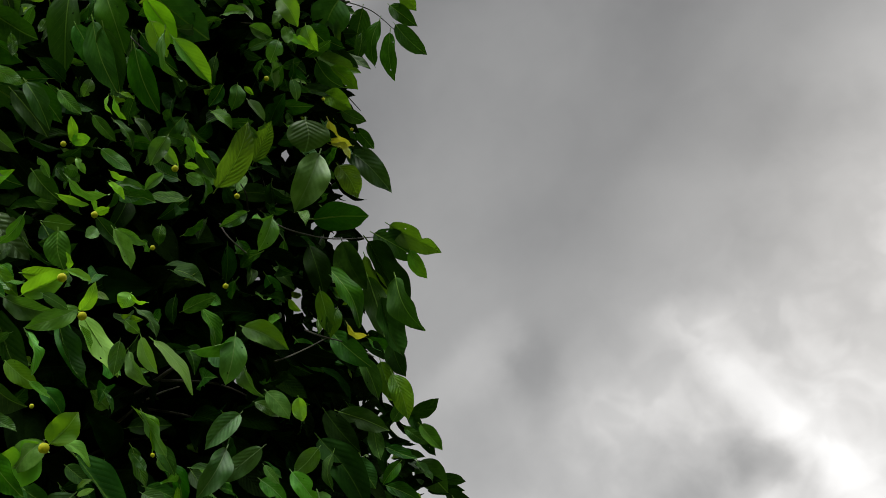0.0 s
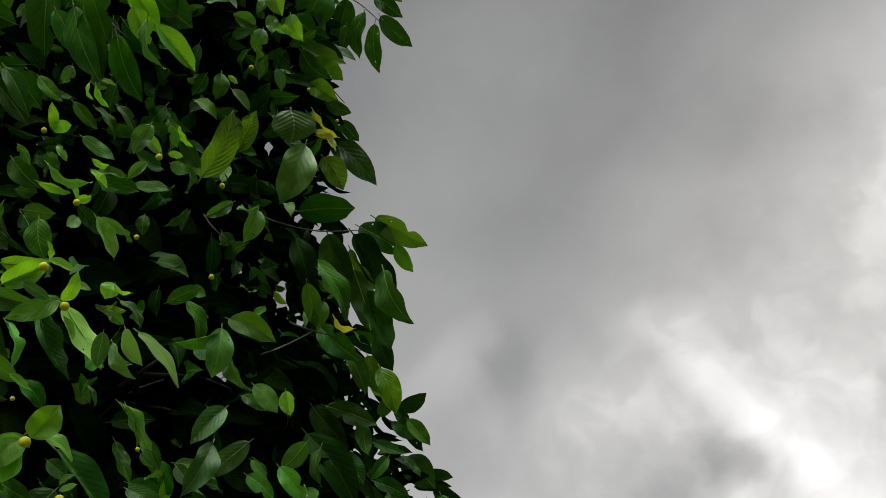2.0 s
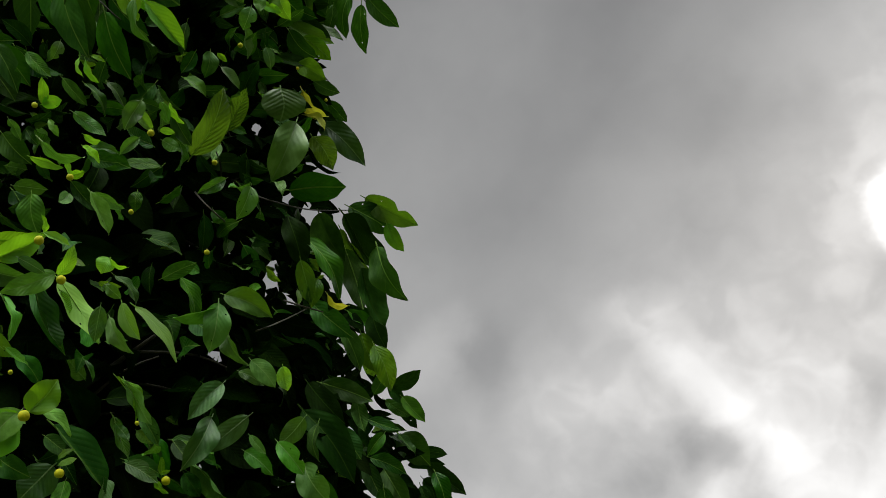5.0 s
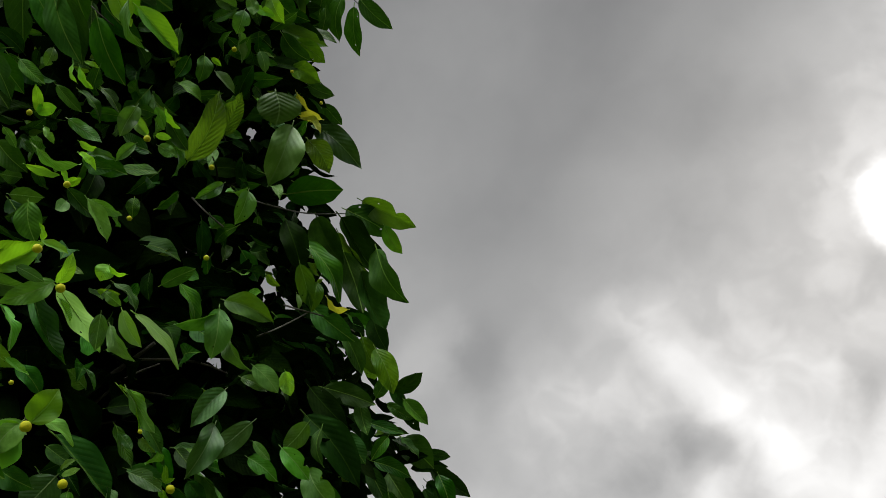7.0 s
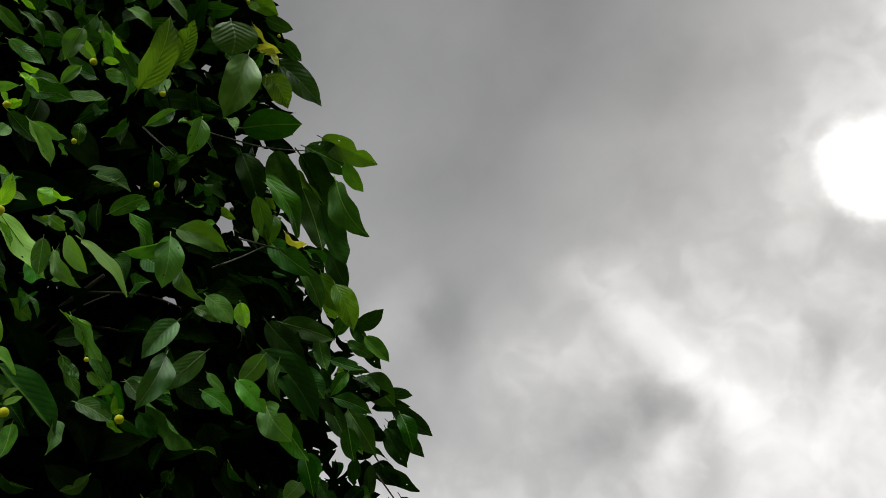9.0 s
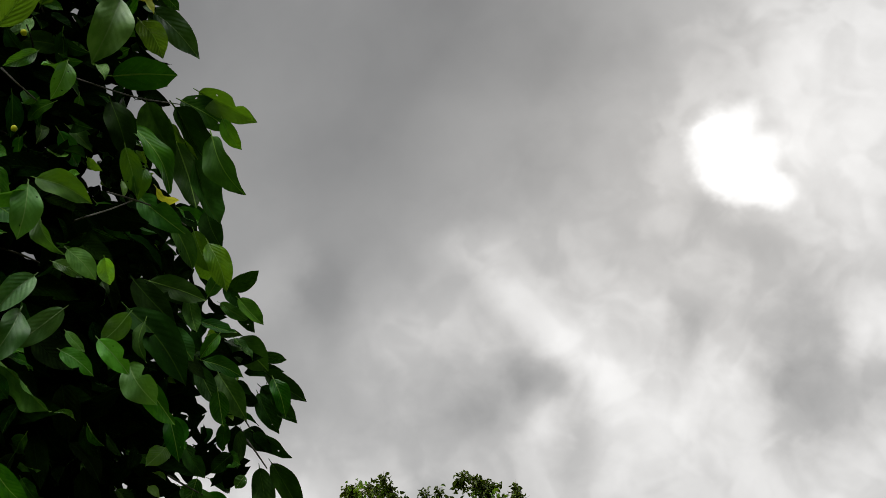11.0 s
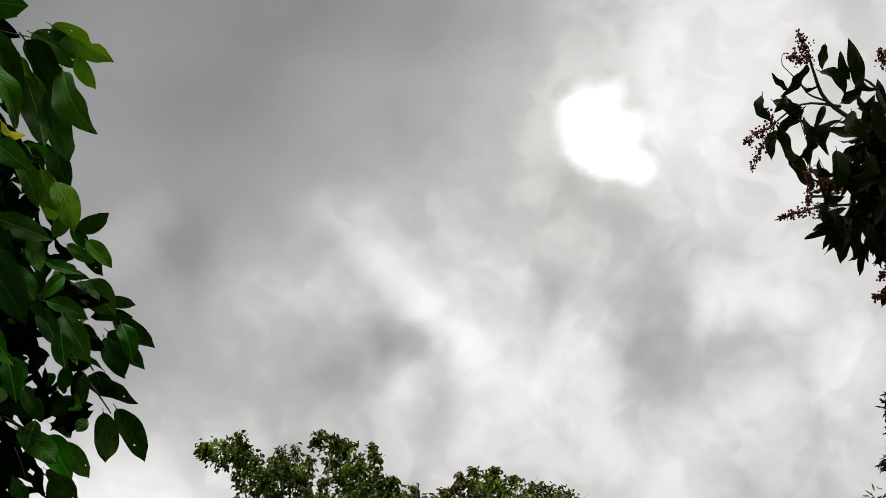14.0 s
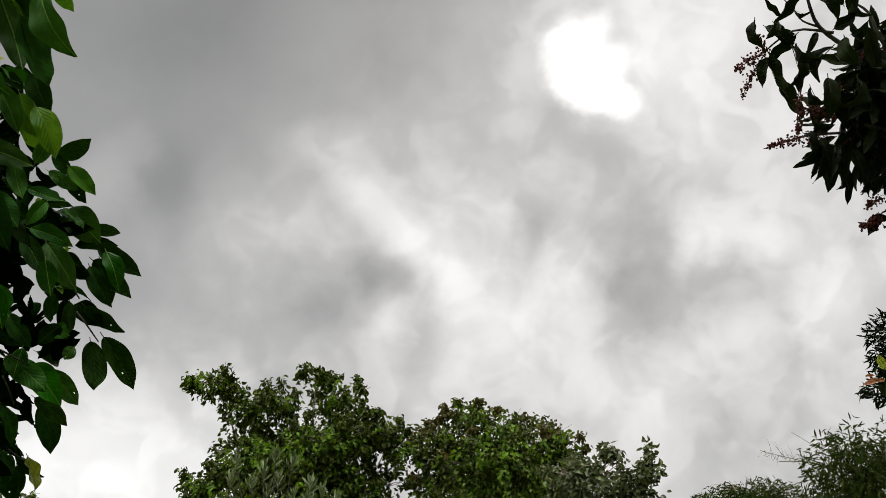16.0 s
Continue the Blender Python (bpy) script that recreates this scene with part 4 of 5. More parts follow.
fruit((-0.943, 1.341, 3.225), 0.0084)
twig([(-0.973, 1.209, 2.830), (-0.912, 1.205, 2.799), (-0.891, 1.314, 2.860), (-0.924, 1.535, 3.034)])
twig([(-0.859, 1.168, 2.460), (-0.804, 1.132, 2.446), (-0.801, 1.191, 2.502), (-0.799, 1.248, 2.560)])
twig([(-1.220, 0.976, 3.137), (-1.193, 0.904, 3.077), (-1.242, 0.874, 3.116)])
twig([(-1.012, 1.087, 2.741), (-0.944, 1.047, 2.671), (-0.918, 1.083, 2.655)])
twig([(-0.754, 1.494, 2.151), (-0.705, 1.458, 2.122), (-0.697, 1.520, 2.125), (-0.688, 1.581, 2.126)])
twig([(-0.700, 1.573, 2.331), (-0.658, 1.532, 2.280), (-0.657, 1.582, 2.272)])
twig([(-0.686, 1.651, 2.274), (-0.654, 1.620, 2.240), (-0.663, 1.720, 2.241)])
twig([(-0.753, 1.554, 2.117), (-0.715, 1.504, 2.079), (-0.718, 1.542, 2.063)])
twig([(-0.855, 1.249, 2.582), (-0.803, 1.233, 2.555), (-0.784, 1.308, 2.582), (-0.766, 1.388, 2.597)])
twig([(-1.107, 1.338, 3.754), (-1.045, 1.366, 3.742), (-1.012, 1.396, 3.738), (-0.969, 1.452, 3.718)])
twig([(-0.778, 1.686, 2.023), (-0.752, 1.679, 2.006), (-0.778, 1.775, 2.026)])


def foliage(count, z0, z1, d0, d1, size, spread=1.0):
    """Poses of leaves that hang outwards and down from the crown's twigs."""
    poses = []
    for _ in range(count):
        z = rng.uniform(z0, z1)
        a = rng.uniform(0, 2 * math.pi)
        reach = d1 + max(0.0, (0.95 if z < 2.7 else 0.84) - d1) * max(0.0, math.cos(a)) ** 1.5
        depth = rng.uniform(d0, reach)
        p = crown_point(a, z, depth)
        out = (p - CENTRE)
        out.z = 0
        out.normalize()
        d = out * rng.uniform(-0.1, 0.8) + Vector((rng.uniform(-1, 1), rng.uniform(-1, 1), rng.uniform(-1.3, 0.2))) * 0.7 * spread
        d.normalize()
        length = size * rng.uniform(0.7, 1.25) * (0.55 if depth > 0.70 and size > 0.1 else 1.0)
        poses.append(leaf_pose(p, p + d * length, length * rng.uniform(0.38, 0.52), rng.uniform(-75, 75), 0.5))
    return poses


# sky gaps through the foliage, placed to fit the camera's view
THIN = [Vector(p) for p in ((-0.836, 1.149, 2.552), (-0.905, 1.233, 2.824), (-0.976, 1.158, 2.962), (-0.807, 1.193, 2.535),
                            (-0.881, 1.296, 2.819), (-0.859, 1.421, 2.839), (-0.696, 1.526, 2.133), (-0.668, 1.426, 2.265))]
CAMERA_EYE = Vector((0.0, -0.1, 1.64))


# smaller sky specks, also placed along the camera's sight lines
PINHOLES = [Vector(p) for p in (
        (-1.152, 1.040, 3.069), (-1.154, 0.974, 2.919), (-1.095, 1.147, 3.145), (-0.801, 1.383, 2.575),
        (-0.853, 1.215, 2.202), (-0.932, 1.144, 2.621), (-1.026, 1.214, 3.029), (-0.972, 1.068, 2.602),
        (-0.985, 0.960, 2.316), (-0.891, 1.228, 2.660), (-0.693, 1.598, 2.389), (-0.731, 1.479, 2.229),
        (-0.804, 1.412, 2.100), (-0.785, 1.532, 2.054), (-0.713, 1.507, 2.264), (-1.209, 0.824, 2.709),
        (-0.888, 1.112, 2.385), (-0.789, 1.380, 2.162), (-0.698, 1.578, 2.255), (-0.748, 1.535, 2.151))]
RAYS = [((q - CAMERA_EYE).normalized(), 0.011) for q in THIN] + [((q - CAMERA_EYE).normalized(), 0.003) for q in PINHOLES]


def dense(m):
    """False for a leaf that would close one of the gaps along the camera's sight lines."""
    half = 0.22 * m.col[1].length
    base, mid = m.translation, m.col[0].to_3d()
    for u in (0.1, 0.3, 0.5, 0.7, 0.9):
        r = base + mid * u - CAMERA_EYE
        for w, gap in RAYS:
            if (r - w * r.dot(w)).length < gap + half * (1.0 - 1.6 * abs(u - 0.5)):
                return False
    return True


# near-black leaves: shade deep in the crown is put into their colour
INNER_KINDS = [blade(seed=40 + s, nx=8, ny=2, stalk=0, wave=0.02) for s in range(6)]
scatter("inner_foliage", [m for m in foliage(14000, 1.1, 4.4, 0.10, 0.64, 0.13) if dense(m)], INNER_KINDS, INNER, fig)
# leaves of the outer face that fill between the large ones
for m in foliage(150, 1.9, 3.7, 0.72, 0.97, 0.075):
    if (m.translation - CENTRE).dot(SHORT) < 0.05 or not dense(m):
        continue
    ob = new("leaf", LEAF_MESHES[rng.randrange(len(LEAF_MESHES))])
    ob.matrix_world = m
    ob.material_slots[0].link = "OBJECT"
    # the far end gets mostly DARK, its shade set by leaf colour
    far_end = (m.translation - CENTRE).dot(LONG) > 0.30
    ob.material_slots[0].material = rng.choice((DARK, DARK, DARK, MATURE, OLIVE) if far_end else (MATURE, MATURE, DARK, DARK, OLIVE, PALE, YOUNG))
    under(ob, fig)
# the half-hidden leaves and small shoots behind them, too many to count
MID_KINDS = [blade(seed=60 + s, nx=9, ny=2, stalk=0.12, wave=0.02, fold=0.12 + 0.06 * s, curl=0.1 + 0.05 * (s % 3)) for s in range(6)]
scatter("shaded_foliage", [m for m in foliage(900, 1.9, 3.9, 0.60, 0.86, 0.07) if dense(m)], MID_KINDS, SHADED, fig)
FACE_KINDS = [blade(seed=230 + s, nx=12, ny=3, stalk=0.12, wave=0.02 + 0.008 * (s % 3), fold=0.08 + 0.05 * (s % 4), curl=0.08 + 0.06 * (s % 3), bite=s % 4 == 1) for s in range(8)]


def near_face(m):
    """True for a leaf on the camera's side of the crown, away from its thin far end."""
    off = m.translation - CENTRE
    return off.dot(SHORT) > 0.03 and off.dot(LONG) < 0.42 and dense(m)


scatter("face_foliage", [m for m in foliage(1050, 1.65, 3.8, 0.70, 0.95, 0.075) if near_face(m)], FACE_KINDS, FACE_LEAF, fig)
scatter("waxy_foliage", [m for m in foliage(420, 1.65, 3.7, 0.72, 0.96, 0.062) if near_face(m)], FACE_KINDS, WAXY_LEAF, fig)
# edge fill in the same shade-coloured leaf as the crown's inside
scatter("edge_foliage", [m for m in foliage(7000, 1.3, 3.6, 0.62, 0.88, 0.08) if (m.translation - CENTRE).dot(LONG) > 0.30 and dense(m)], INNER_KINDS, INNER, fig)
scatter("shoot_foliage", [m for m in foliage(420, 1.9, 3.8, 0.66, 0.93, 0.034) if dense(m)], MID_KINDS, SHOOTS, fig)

# ---- the flowering tree with hanging leaves ----
MANGO_FOOT = Vector((1.75, 2.15, 0))
mango = thing("flowering_tree", MANGO_FOOT, "dark tree with drooping narrow leaves and red-brown flower sprays", "tree")
bm = bmesh.new()
tube(bm, [MANGO_FOOT + Vector((0, 0, -0.1)), (1.72, 2.12, 1.2), (1.62, 2.05, 2.4), (1.5, 2.0, 3.3), (1.48, 1.98, 4.0)], 0.085, 0.02, 12)
under(part("trunk", bm, BARK), mango)
HANG_MESHES = [blade_mesh("hanging_blade", seed=70 + s, wide=0.36, point=0.9, curl=0.42, fold=0.45, wave=0.045, full=0.66) for s in range(10)]


def hanging_leaf(base, tip, width, roll):
    ob = new("leaf", HANG_MESHES[rng.randrange(len(HANG_MESHES))])
    ob.matrix_world = leaf_pose(base, tip, width * rng.uniform(0.95, 1.2), roll + rng.uniform(-50, 50), 0.34)
    ob.material_slots[0].link = "OBJECT"
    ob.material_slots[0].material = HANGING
    return under(ob, mango)


def panicle(base, tip, spread=0.022, buds=46):
    """A flower spray: a bent stalk with short side stalks that carry small buds."""
    buds = int(buds * 2.2)
    b, t = Vector(base), Vector(tip)
    bm = bmesh.new()
    side = (t - b).cross(Vector((0, 1, 0))).normalized()
    mid = b.lerp(t, 0.5) + side * rng.uniform(-0.008, 0.008)
    tube(bm, [b, mid, t], 0.0016, 0.0007, 5)
    under(part("flower_stalk", bm, STALK), mango)
    bm = bmesh.new()
    for i in range(buds):
        u = rng.uniform(0.15, 1.0)
        p = b.lerp(mid, 2 * u) if u < 0.5 else mid.lerp(t, 2 * u - 1)
        off = Vector((rng.gauss(0, 1), rng.gauss(0, 1), rng.gauss(0, 1))) * spread * (1.0 - 0.7 * u) * 0.55
        if i % 3 == 0:
            tube(bm, [p, p + off * 0.5 + Vector((0, 0, 0.002)), p + off], 0.0007, 0.0005, 3)
        q = p + off
        bmesh.ops.create_icosphere(bm, subdivisions=1, radius=rng.uniform(0.0016, 0.0036), matrix=Matrix.Translation(q) @ Matrix.Diagonal((1, rng.uniform(0.7, 1.3), rng.uniform(0.7, 1.4), 1)))
    tagged(under(part("flower_spray", bm, BUD), mango), kind="stuff")


hanging_leaf((0.845, 1.747, 3.133), (0.796, 1.796, 3.071), 0.033, -0)
hanging_leaf((0.803, 1.788, 3.091), (0.759, 1.760, 3.113), 0.015, 0)
hanging_leaf((0.809, 1.823, 3.104), (0.780, 1.844, 3.063), 0.022, -0)
hanging_leaf((0.823, 1.876, 3.140), (0.869, 1.864, 3.097), 0.025, 0)
hanging_leaf((0.857, 1.827, 3.140), (0.890, 1.801, 3.119), 0.012, 0)
hanging_leaf((0.891, 1.730, 3.182), (0.881, 1.756, 3.128), 0.025, -0)
hanging_leaf((0.976, 1.791, 3.098), (0.937, 1.707, 3.182), 0.031, 0)
hanging_leaf((0.949, 1.770, 3.108), (0.917, 1.718, 3.152), 0.019, 0)
hanging_leaf((0.895, 1.800, 3.159), (0.951, 1.807, 3.086), 0.032, 0)
hanging_leaf((0.865, 1.859, 3.089), (0.800, 1.900, 3.039), 0.036, -0)
hanging_leaf((0.802, 1.888, 3.046), (0.785, 1.923, 2.976), 0.023, -0)
hanging_leaf((0.794, 1.869, 3.046), (0.837, 1.904, 2.941), 0.029, 0)
hanging_leaf((0.840, 1.844, 3.045), (0.833, 1.896, 2.947), 0.033, 0)
hanging_leaf((0.910, 1.849, 3.090), (0.886, 1.874, 3.039), 0.016, 0)
hanging_leaf((0.841, 1.821, 3.033), (0.898, 1.808, 2.981), 0.022, 0)
hanging_leaf((0.965, 1.734, 3.109), (0.998, 1.739, 3.051), 0.029, 0)
hanging_leaf((0.920, 1.783, 3.047), (0.956, 1.732, 3.051), 0.026, -0)
hanging_leaf((0.977, 1.819, 3.059), (1.002, 1.773, 3.064), 0.027, -0)
hanging_leaf((0.903, 1.979, 2.993), (0.931, 2.004, 2.902), 0.032, 0)
hanging_leaf((0.930, 2.012, 2.910), (0.969, 1.972, 2.904), 0.021, 0)
hanging_leaf((0.944, 1.998, 2.881), (0.873, 2.042, 2.822), 0.032, -0)
hanging_leaf((0.924, 2.008, 2.868), (0.916, 2.043, 2.777), 0.024, 0)
hanging_leaf((0.918, 1.962, 2.859), (0.938, 1.973, 2.787), 0.019, 0)
hanging_leaf((0.982, 2.022, 2.875), (0.966, 2.065, 2.775), 0.028, 0)
hanging_leaf((1.006, 1.977, 2.888), (0.986, 2.038, 2.765), 0.035, 0)
hanging_leaf((1.002, 1.977, 2.835), (1.018, 1.987, 2.763), 0.024, -0)
hanging_leaf((0.890, 1.842, 3.011), (0.861, 1.857, 2.976), 0.031, -0)
hanging_leaf((0.944, 1.853, 3.048), (0.914, 1.897, 2.975), 0.036, -0)
hanging_leaf((0.941, 1.783, 3.021), (0.971, 1.798, 2.948), 0.033, -0)
hanging_leaf((0.884, 1.861, 2.984), (0.855, 1.887, 2.933), 0.028, 0)
hanging_leaf((0.988, 1.858, 2.962), (0.953, 1.896, 2.897), 0.041, -0)
hanging_leaf((0.917, 1.855, 2.960), (0.919, 1.896, 2.865), 0.035, -0)
hanging_leaf((1.004, 1.786, 3.053), (1.026, 1.831, 2.948), 0.036, -0)
hanging_leaf((1.019, 1.910, 2.955), (1.021, 1.956, 2.850), 0.041, 0)
hanging_leaf((0.755, 1.825, 3.107), (0.771, 1.847, 3.039), 0.027, -0)
hanging_leaf((0.797, 1.870, 3.123), (0.850, 1.872, 3.059), 0.027, 0)
hanging_leaf((0.845, 1.955, 3.031), (0.901, 1.980, 2.927), 0.036, 0)
hanging_leaf((0.896, 1.908, 2.971), (0.930, 1.903, 2.919), 0.026, 0)
hanging_leaf((0.952, 1.946, 2.936), (0.922, 1.958, 2.903), 0.024, -0)
hanging_leaf((1.095, 2.112, 2.730), (1.048, 2.123, 2.707), 0.032, 0)
hanging_leaf((1.088, 2.017, 2.783), (1.030, 2.042, 2.749), 0.029, -0)
hanging_leaf((1.126, 2.117, 2.721), (1.073, 2.142, 2.678), 0.030, -0)
hanging_leaf((0.927, 2.037, 2.899), (0.983, 2.020, 2.844), 0.029, 0)
hanging_leaf((0.889, 1.983, 2.886), (0.911, 1.989, 2.823), 0.021, 0)
twig([(1.55, 2.02, 2.835), (1.112, 1.848, 2.956), (1.000, 1.849, 3.025), (0.912, 1.832, 3.091), (0.876, 1.789, 3.149), (0.859, 1.756, 3.187)], 0.009, 0.002, TWIG, mango)
twig([(0.912, 1.832, 3.091), (0.873, 1.831, 3.110), (0.850, 1.817, 3.133)], 0.003, 0.0016, TWIG, mango)
twig([(0.943, 1.832, 3.074), (0.856, 1.853, 3.097), (0.785, 1.914, 3.065)], 0.004, 0.0018, TWIG, mango)
twig([(1.58, 2.03, 2.685), (1.072, 1.944, 2.869), (1.002, 1.972, 2.881), (0.905, 2.009, 2.893), (0.813, 2.055, 2.885)], 0.007, 0.0012, TWIG, mango)
twig([(1.53, 2.0, 3.035), (1.087, 1.824, 3.000), (1.011, 1.780, 3.090), (0.974, 1.773, 3.116)], 0.006, 0.002, TWIG, mango)
twig([(0.850, 1.817, 3.133), (0.826, 1.806, 3.157), (0.806, 1.794, 3.175), (0.804, 1.776, 3.193)], 0.0016, 0.0008, TWIG, mango)
twig([(0.991, 2.000, 2.854), (0.997, 2.038, 2.808), (1.011, 2.061, 2.772)], 0.0014, 0.0008, TWIG, mango)
twig([(0.890, 1.877, 3.055), (0.888, 1.925, 3.004), (0.885, 1.971, 2.953), (0.884, 2.004, 2.911)], 0.0018, 0.001, TWIG, mango)
panicle((0.795, 1.886, 3.061), (0.719, 1.918, 3.025), 0.022, 46)
panicle((0.795, 1.886, 3.061), (0.741, 1.954, 2.967), 0.022, 46)
panicle((0.855, 1.766, 3.153), (0.824, 1.708, 3.200), 0.026, 60)
panicle((0.855, 1.766, 3.153), (0.804, 1.751, 3.165), 0.024, 44)
panicle((0.877, 1.928, 2.976), (0.871, 1.973, 2.879), 0.016, 60)
panicle((0.910, 1.988, 2.883), (0.810, 2.017, 2.867), 0.02, 60)
panicle((0.883, 1.954, 2.942), (0.950, 1.931, 2.892), 0.026, 70)
panicle((0.967, 1.894, 2.965), (0.932, 1.937, 2.892), 0.024, 70)
panicle((1.022, 1.724, 3.109), (0.996, 1.692, 3.129), 0.022, 50)
panicle((0.795, 1.886, 3.061), (0.765, 1.854, 3.084), 0.018, 30)
panicle((1.044, 1.824, 3.031), (1.003, 1.838, 3.007), 0.022, 50)
panicle((1.091, 2.054, 2.742), (1.046, 2.063, 2.723), 0.02, 40)
panicle((1.092, 2.087, 2.698), (1.038, 2.099, 2.681), 0.02, 50)
panicle((1.013, 1.967, 2.891), (0.983, 1.979, 2.857), 0.02, 40)
panicle((0.941, 1.999, 2.895), (0.911, 2.003, 2.873), 0.02, 40)
HANG_KINDS = [blade(seed=90 + s, nx=7, ny=2, wide=0.34, stalk=0, curl=0.3, fold=0.35, wave=0.04, full=0.85) for s in range(6)]


def leafy_ball(count, at, rx, ry, rz, size, ratio=0.34, fall=1.0, shell=0.0):
    poses = []
    for _ in range(count):
        d = Vector((rng.gauss(0, 1), rng.gauss(0, 1), rng.gauss(0, 1))).normalized()
        r = (shell + (1 - shell) * rng.random()) ** 0.5
        p = Vector(at) + Vector((d.x * rx, d.y * ry, d.z * rz)) * r
        w = (d * 0.5 + Vector((rng.uniform(-1, 1), rng.uniform(-1, 1), rng.uniform(-1, 1))) * 0.6 + Vector((0, 0, -fall * rng.uniform(0.2, 1.1)))).normalized()
        length = size * rng.uniform(0.65, 1.3)
        poses.append(leaf_pose(p, p + w * length, length * ratio * rng.uniform(0.8, 1.2), rng.uniform(-80, 80), ratio))
    return poses


poses = leafy_ball(90, (1.069, 1.905, 3.052), 0.06, 0.12, 0.09, 0.08)
poses += leafy_ball(90, (1.094, 1.953, 2.985), 0.06, 0.12, 0.09, 0.08)
poses += leafy_ball(130, (1.08, 2.00, 2.923), 0.13, 0.16, 0.11, 0.085)
poses += leafy_ball(300, (1.25, 2.03, 2.916), 0.15, 0.24, 0.13, 0.08)
poses += leafy_ball(22, (1.21, 2.12, 2.712), 0.05, 0.10, 0.08, 0.08)
poses += leafy_ball(800, (1.62, 2.05, 2.835), 0.26, 0.40, 0.34, 0.09)
poses += leafy_ball(500, (1.62, 2.05, 3.385), 0.26, 0.36, 0.45, 0.10)
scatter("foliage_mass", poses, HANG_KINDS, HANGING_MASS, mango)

# ---- the trees behind ----
BROAD_KINDS = [blade(seed=120 + s, nx=4, ny=1, wide=0.5, stalk=0, curl=0.25, fold=0.3, wave=0.03) for s in range(6)]
NARROW_KINDS = [blade(seed=140 + s, nx=4, ny=1, wide=0.2, stalk=0, curl=0.2, fold=0.2, wave=0.02) for s in range(5)]


def clumps(lobes, size, density, ratio=0.5, fall=0.7, tuft=7, loose=0.25, spread=0.85, gaps=()):
    """Leaves in tufts at the ends of twigs, thickest on the outside of each lobe, with gaps between tufts; no tuft stands within the open gaps (x, z, radius)."""
    poses = []
    for x, y, z, rx, rz in lobes:
        z -= 0.02
        area = rx * rz + rx * rx
        for _ in range(int(density * area) + 4):
            d = Vector((rng.gauss(0, 1), rng.gauss(0, 1), rng.gauss(0, 1))).normalized()
            r = rng.uniform(0.55, 1.0 + loose) if rng.random() < 0.8 else rng.uniform(0.0, 0.6)
            c = Vector((x + d.x * rx * r, y + d.y * rx * r, z + d.z * rz * r))
            c += Vector((noise.noise(c * 2.1), noise.noise(c * 2.1 + Vector((9, 0, 0))), noise.noise(c * 2.1 + Vector((0, 9, 0))))) * 0.22 * rx
            if any(math.hypot(c.x - gx, c.z - gz) < gr * (1 + 0.5 * noise.noise(c * 5)) for gx, gz, gr in gaps):
                continue
            for _ in range(rng.randint(tuft - 3, tuft + 2)):
                p = c + Vector((rng.uniform(-1, 1), rng.uniform(-1, 1), rng.uniform(-1, 1))) * size * spread
                w = (d * 0.5 + Vector((rng.uniform(-1, 1), rng.uniform(-1, 1), rng.uniform(-0.8, 0.8))) + Vector((0, 0, -fall))).normalized()
                length = size * rng.uniform(0.65, 1.3)
                poses.append(leaf_pose(p, p + w * length, length * ratio * rng.uniform(0.8, 1.2), rng.uniform(-80, 80), ratio))
    return poses


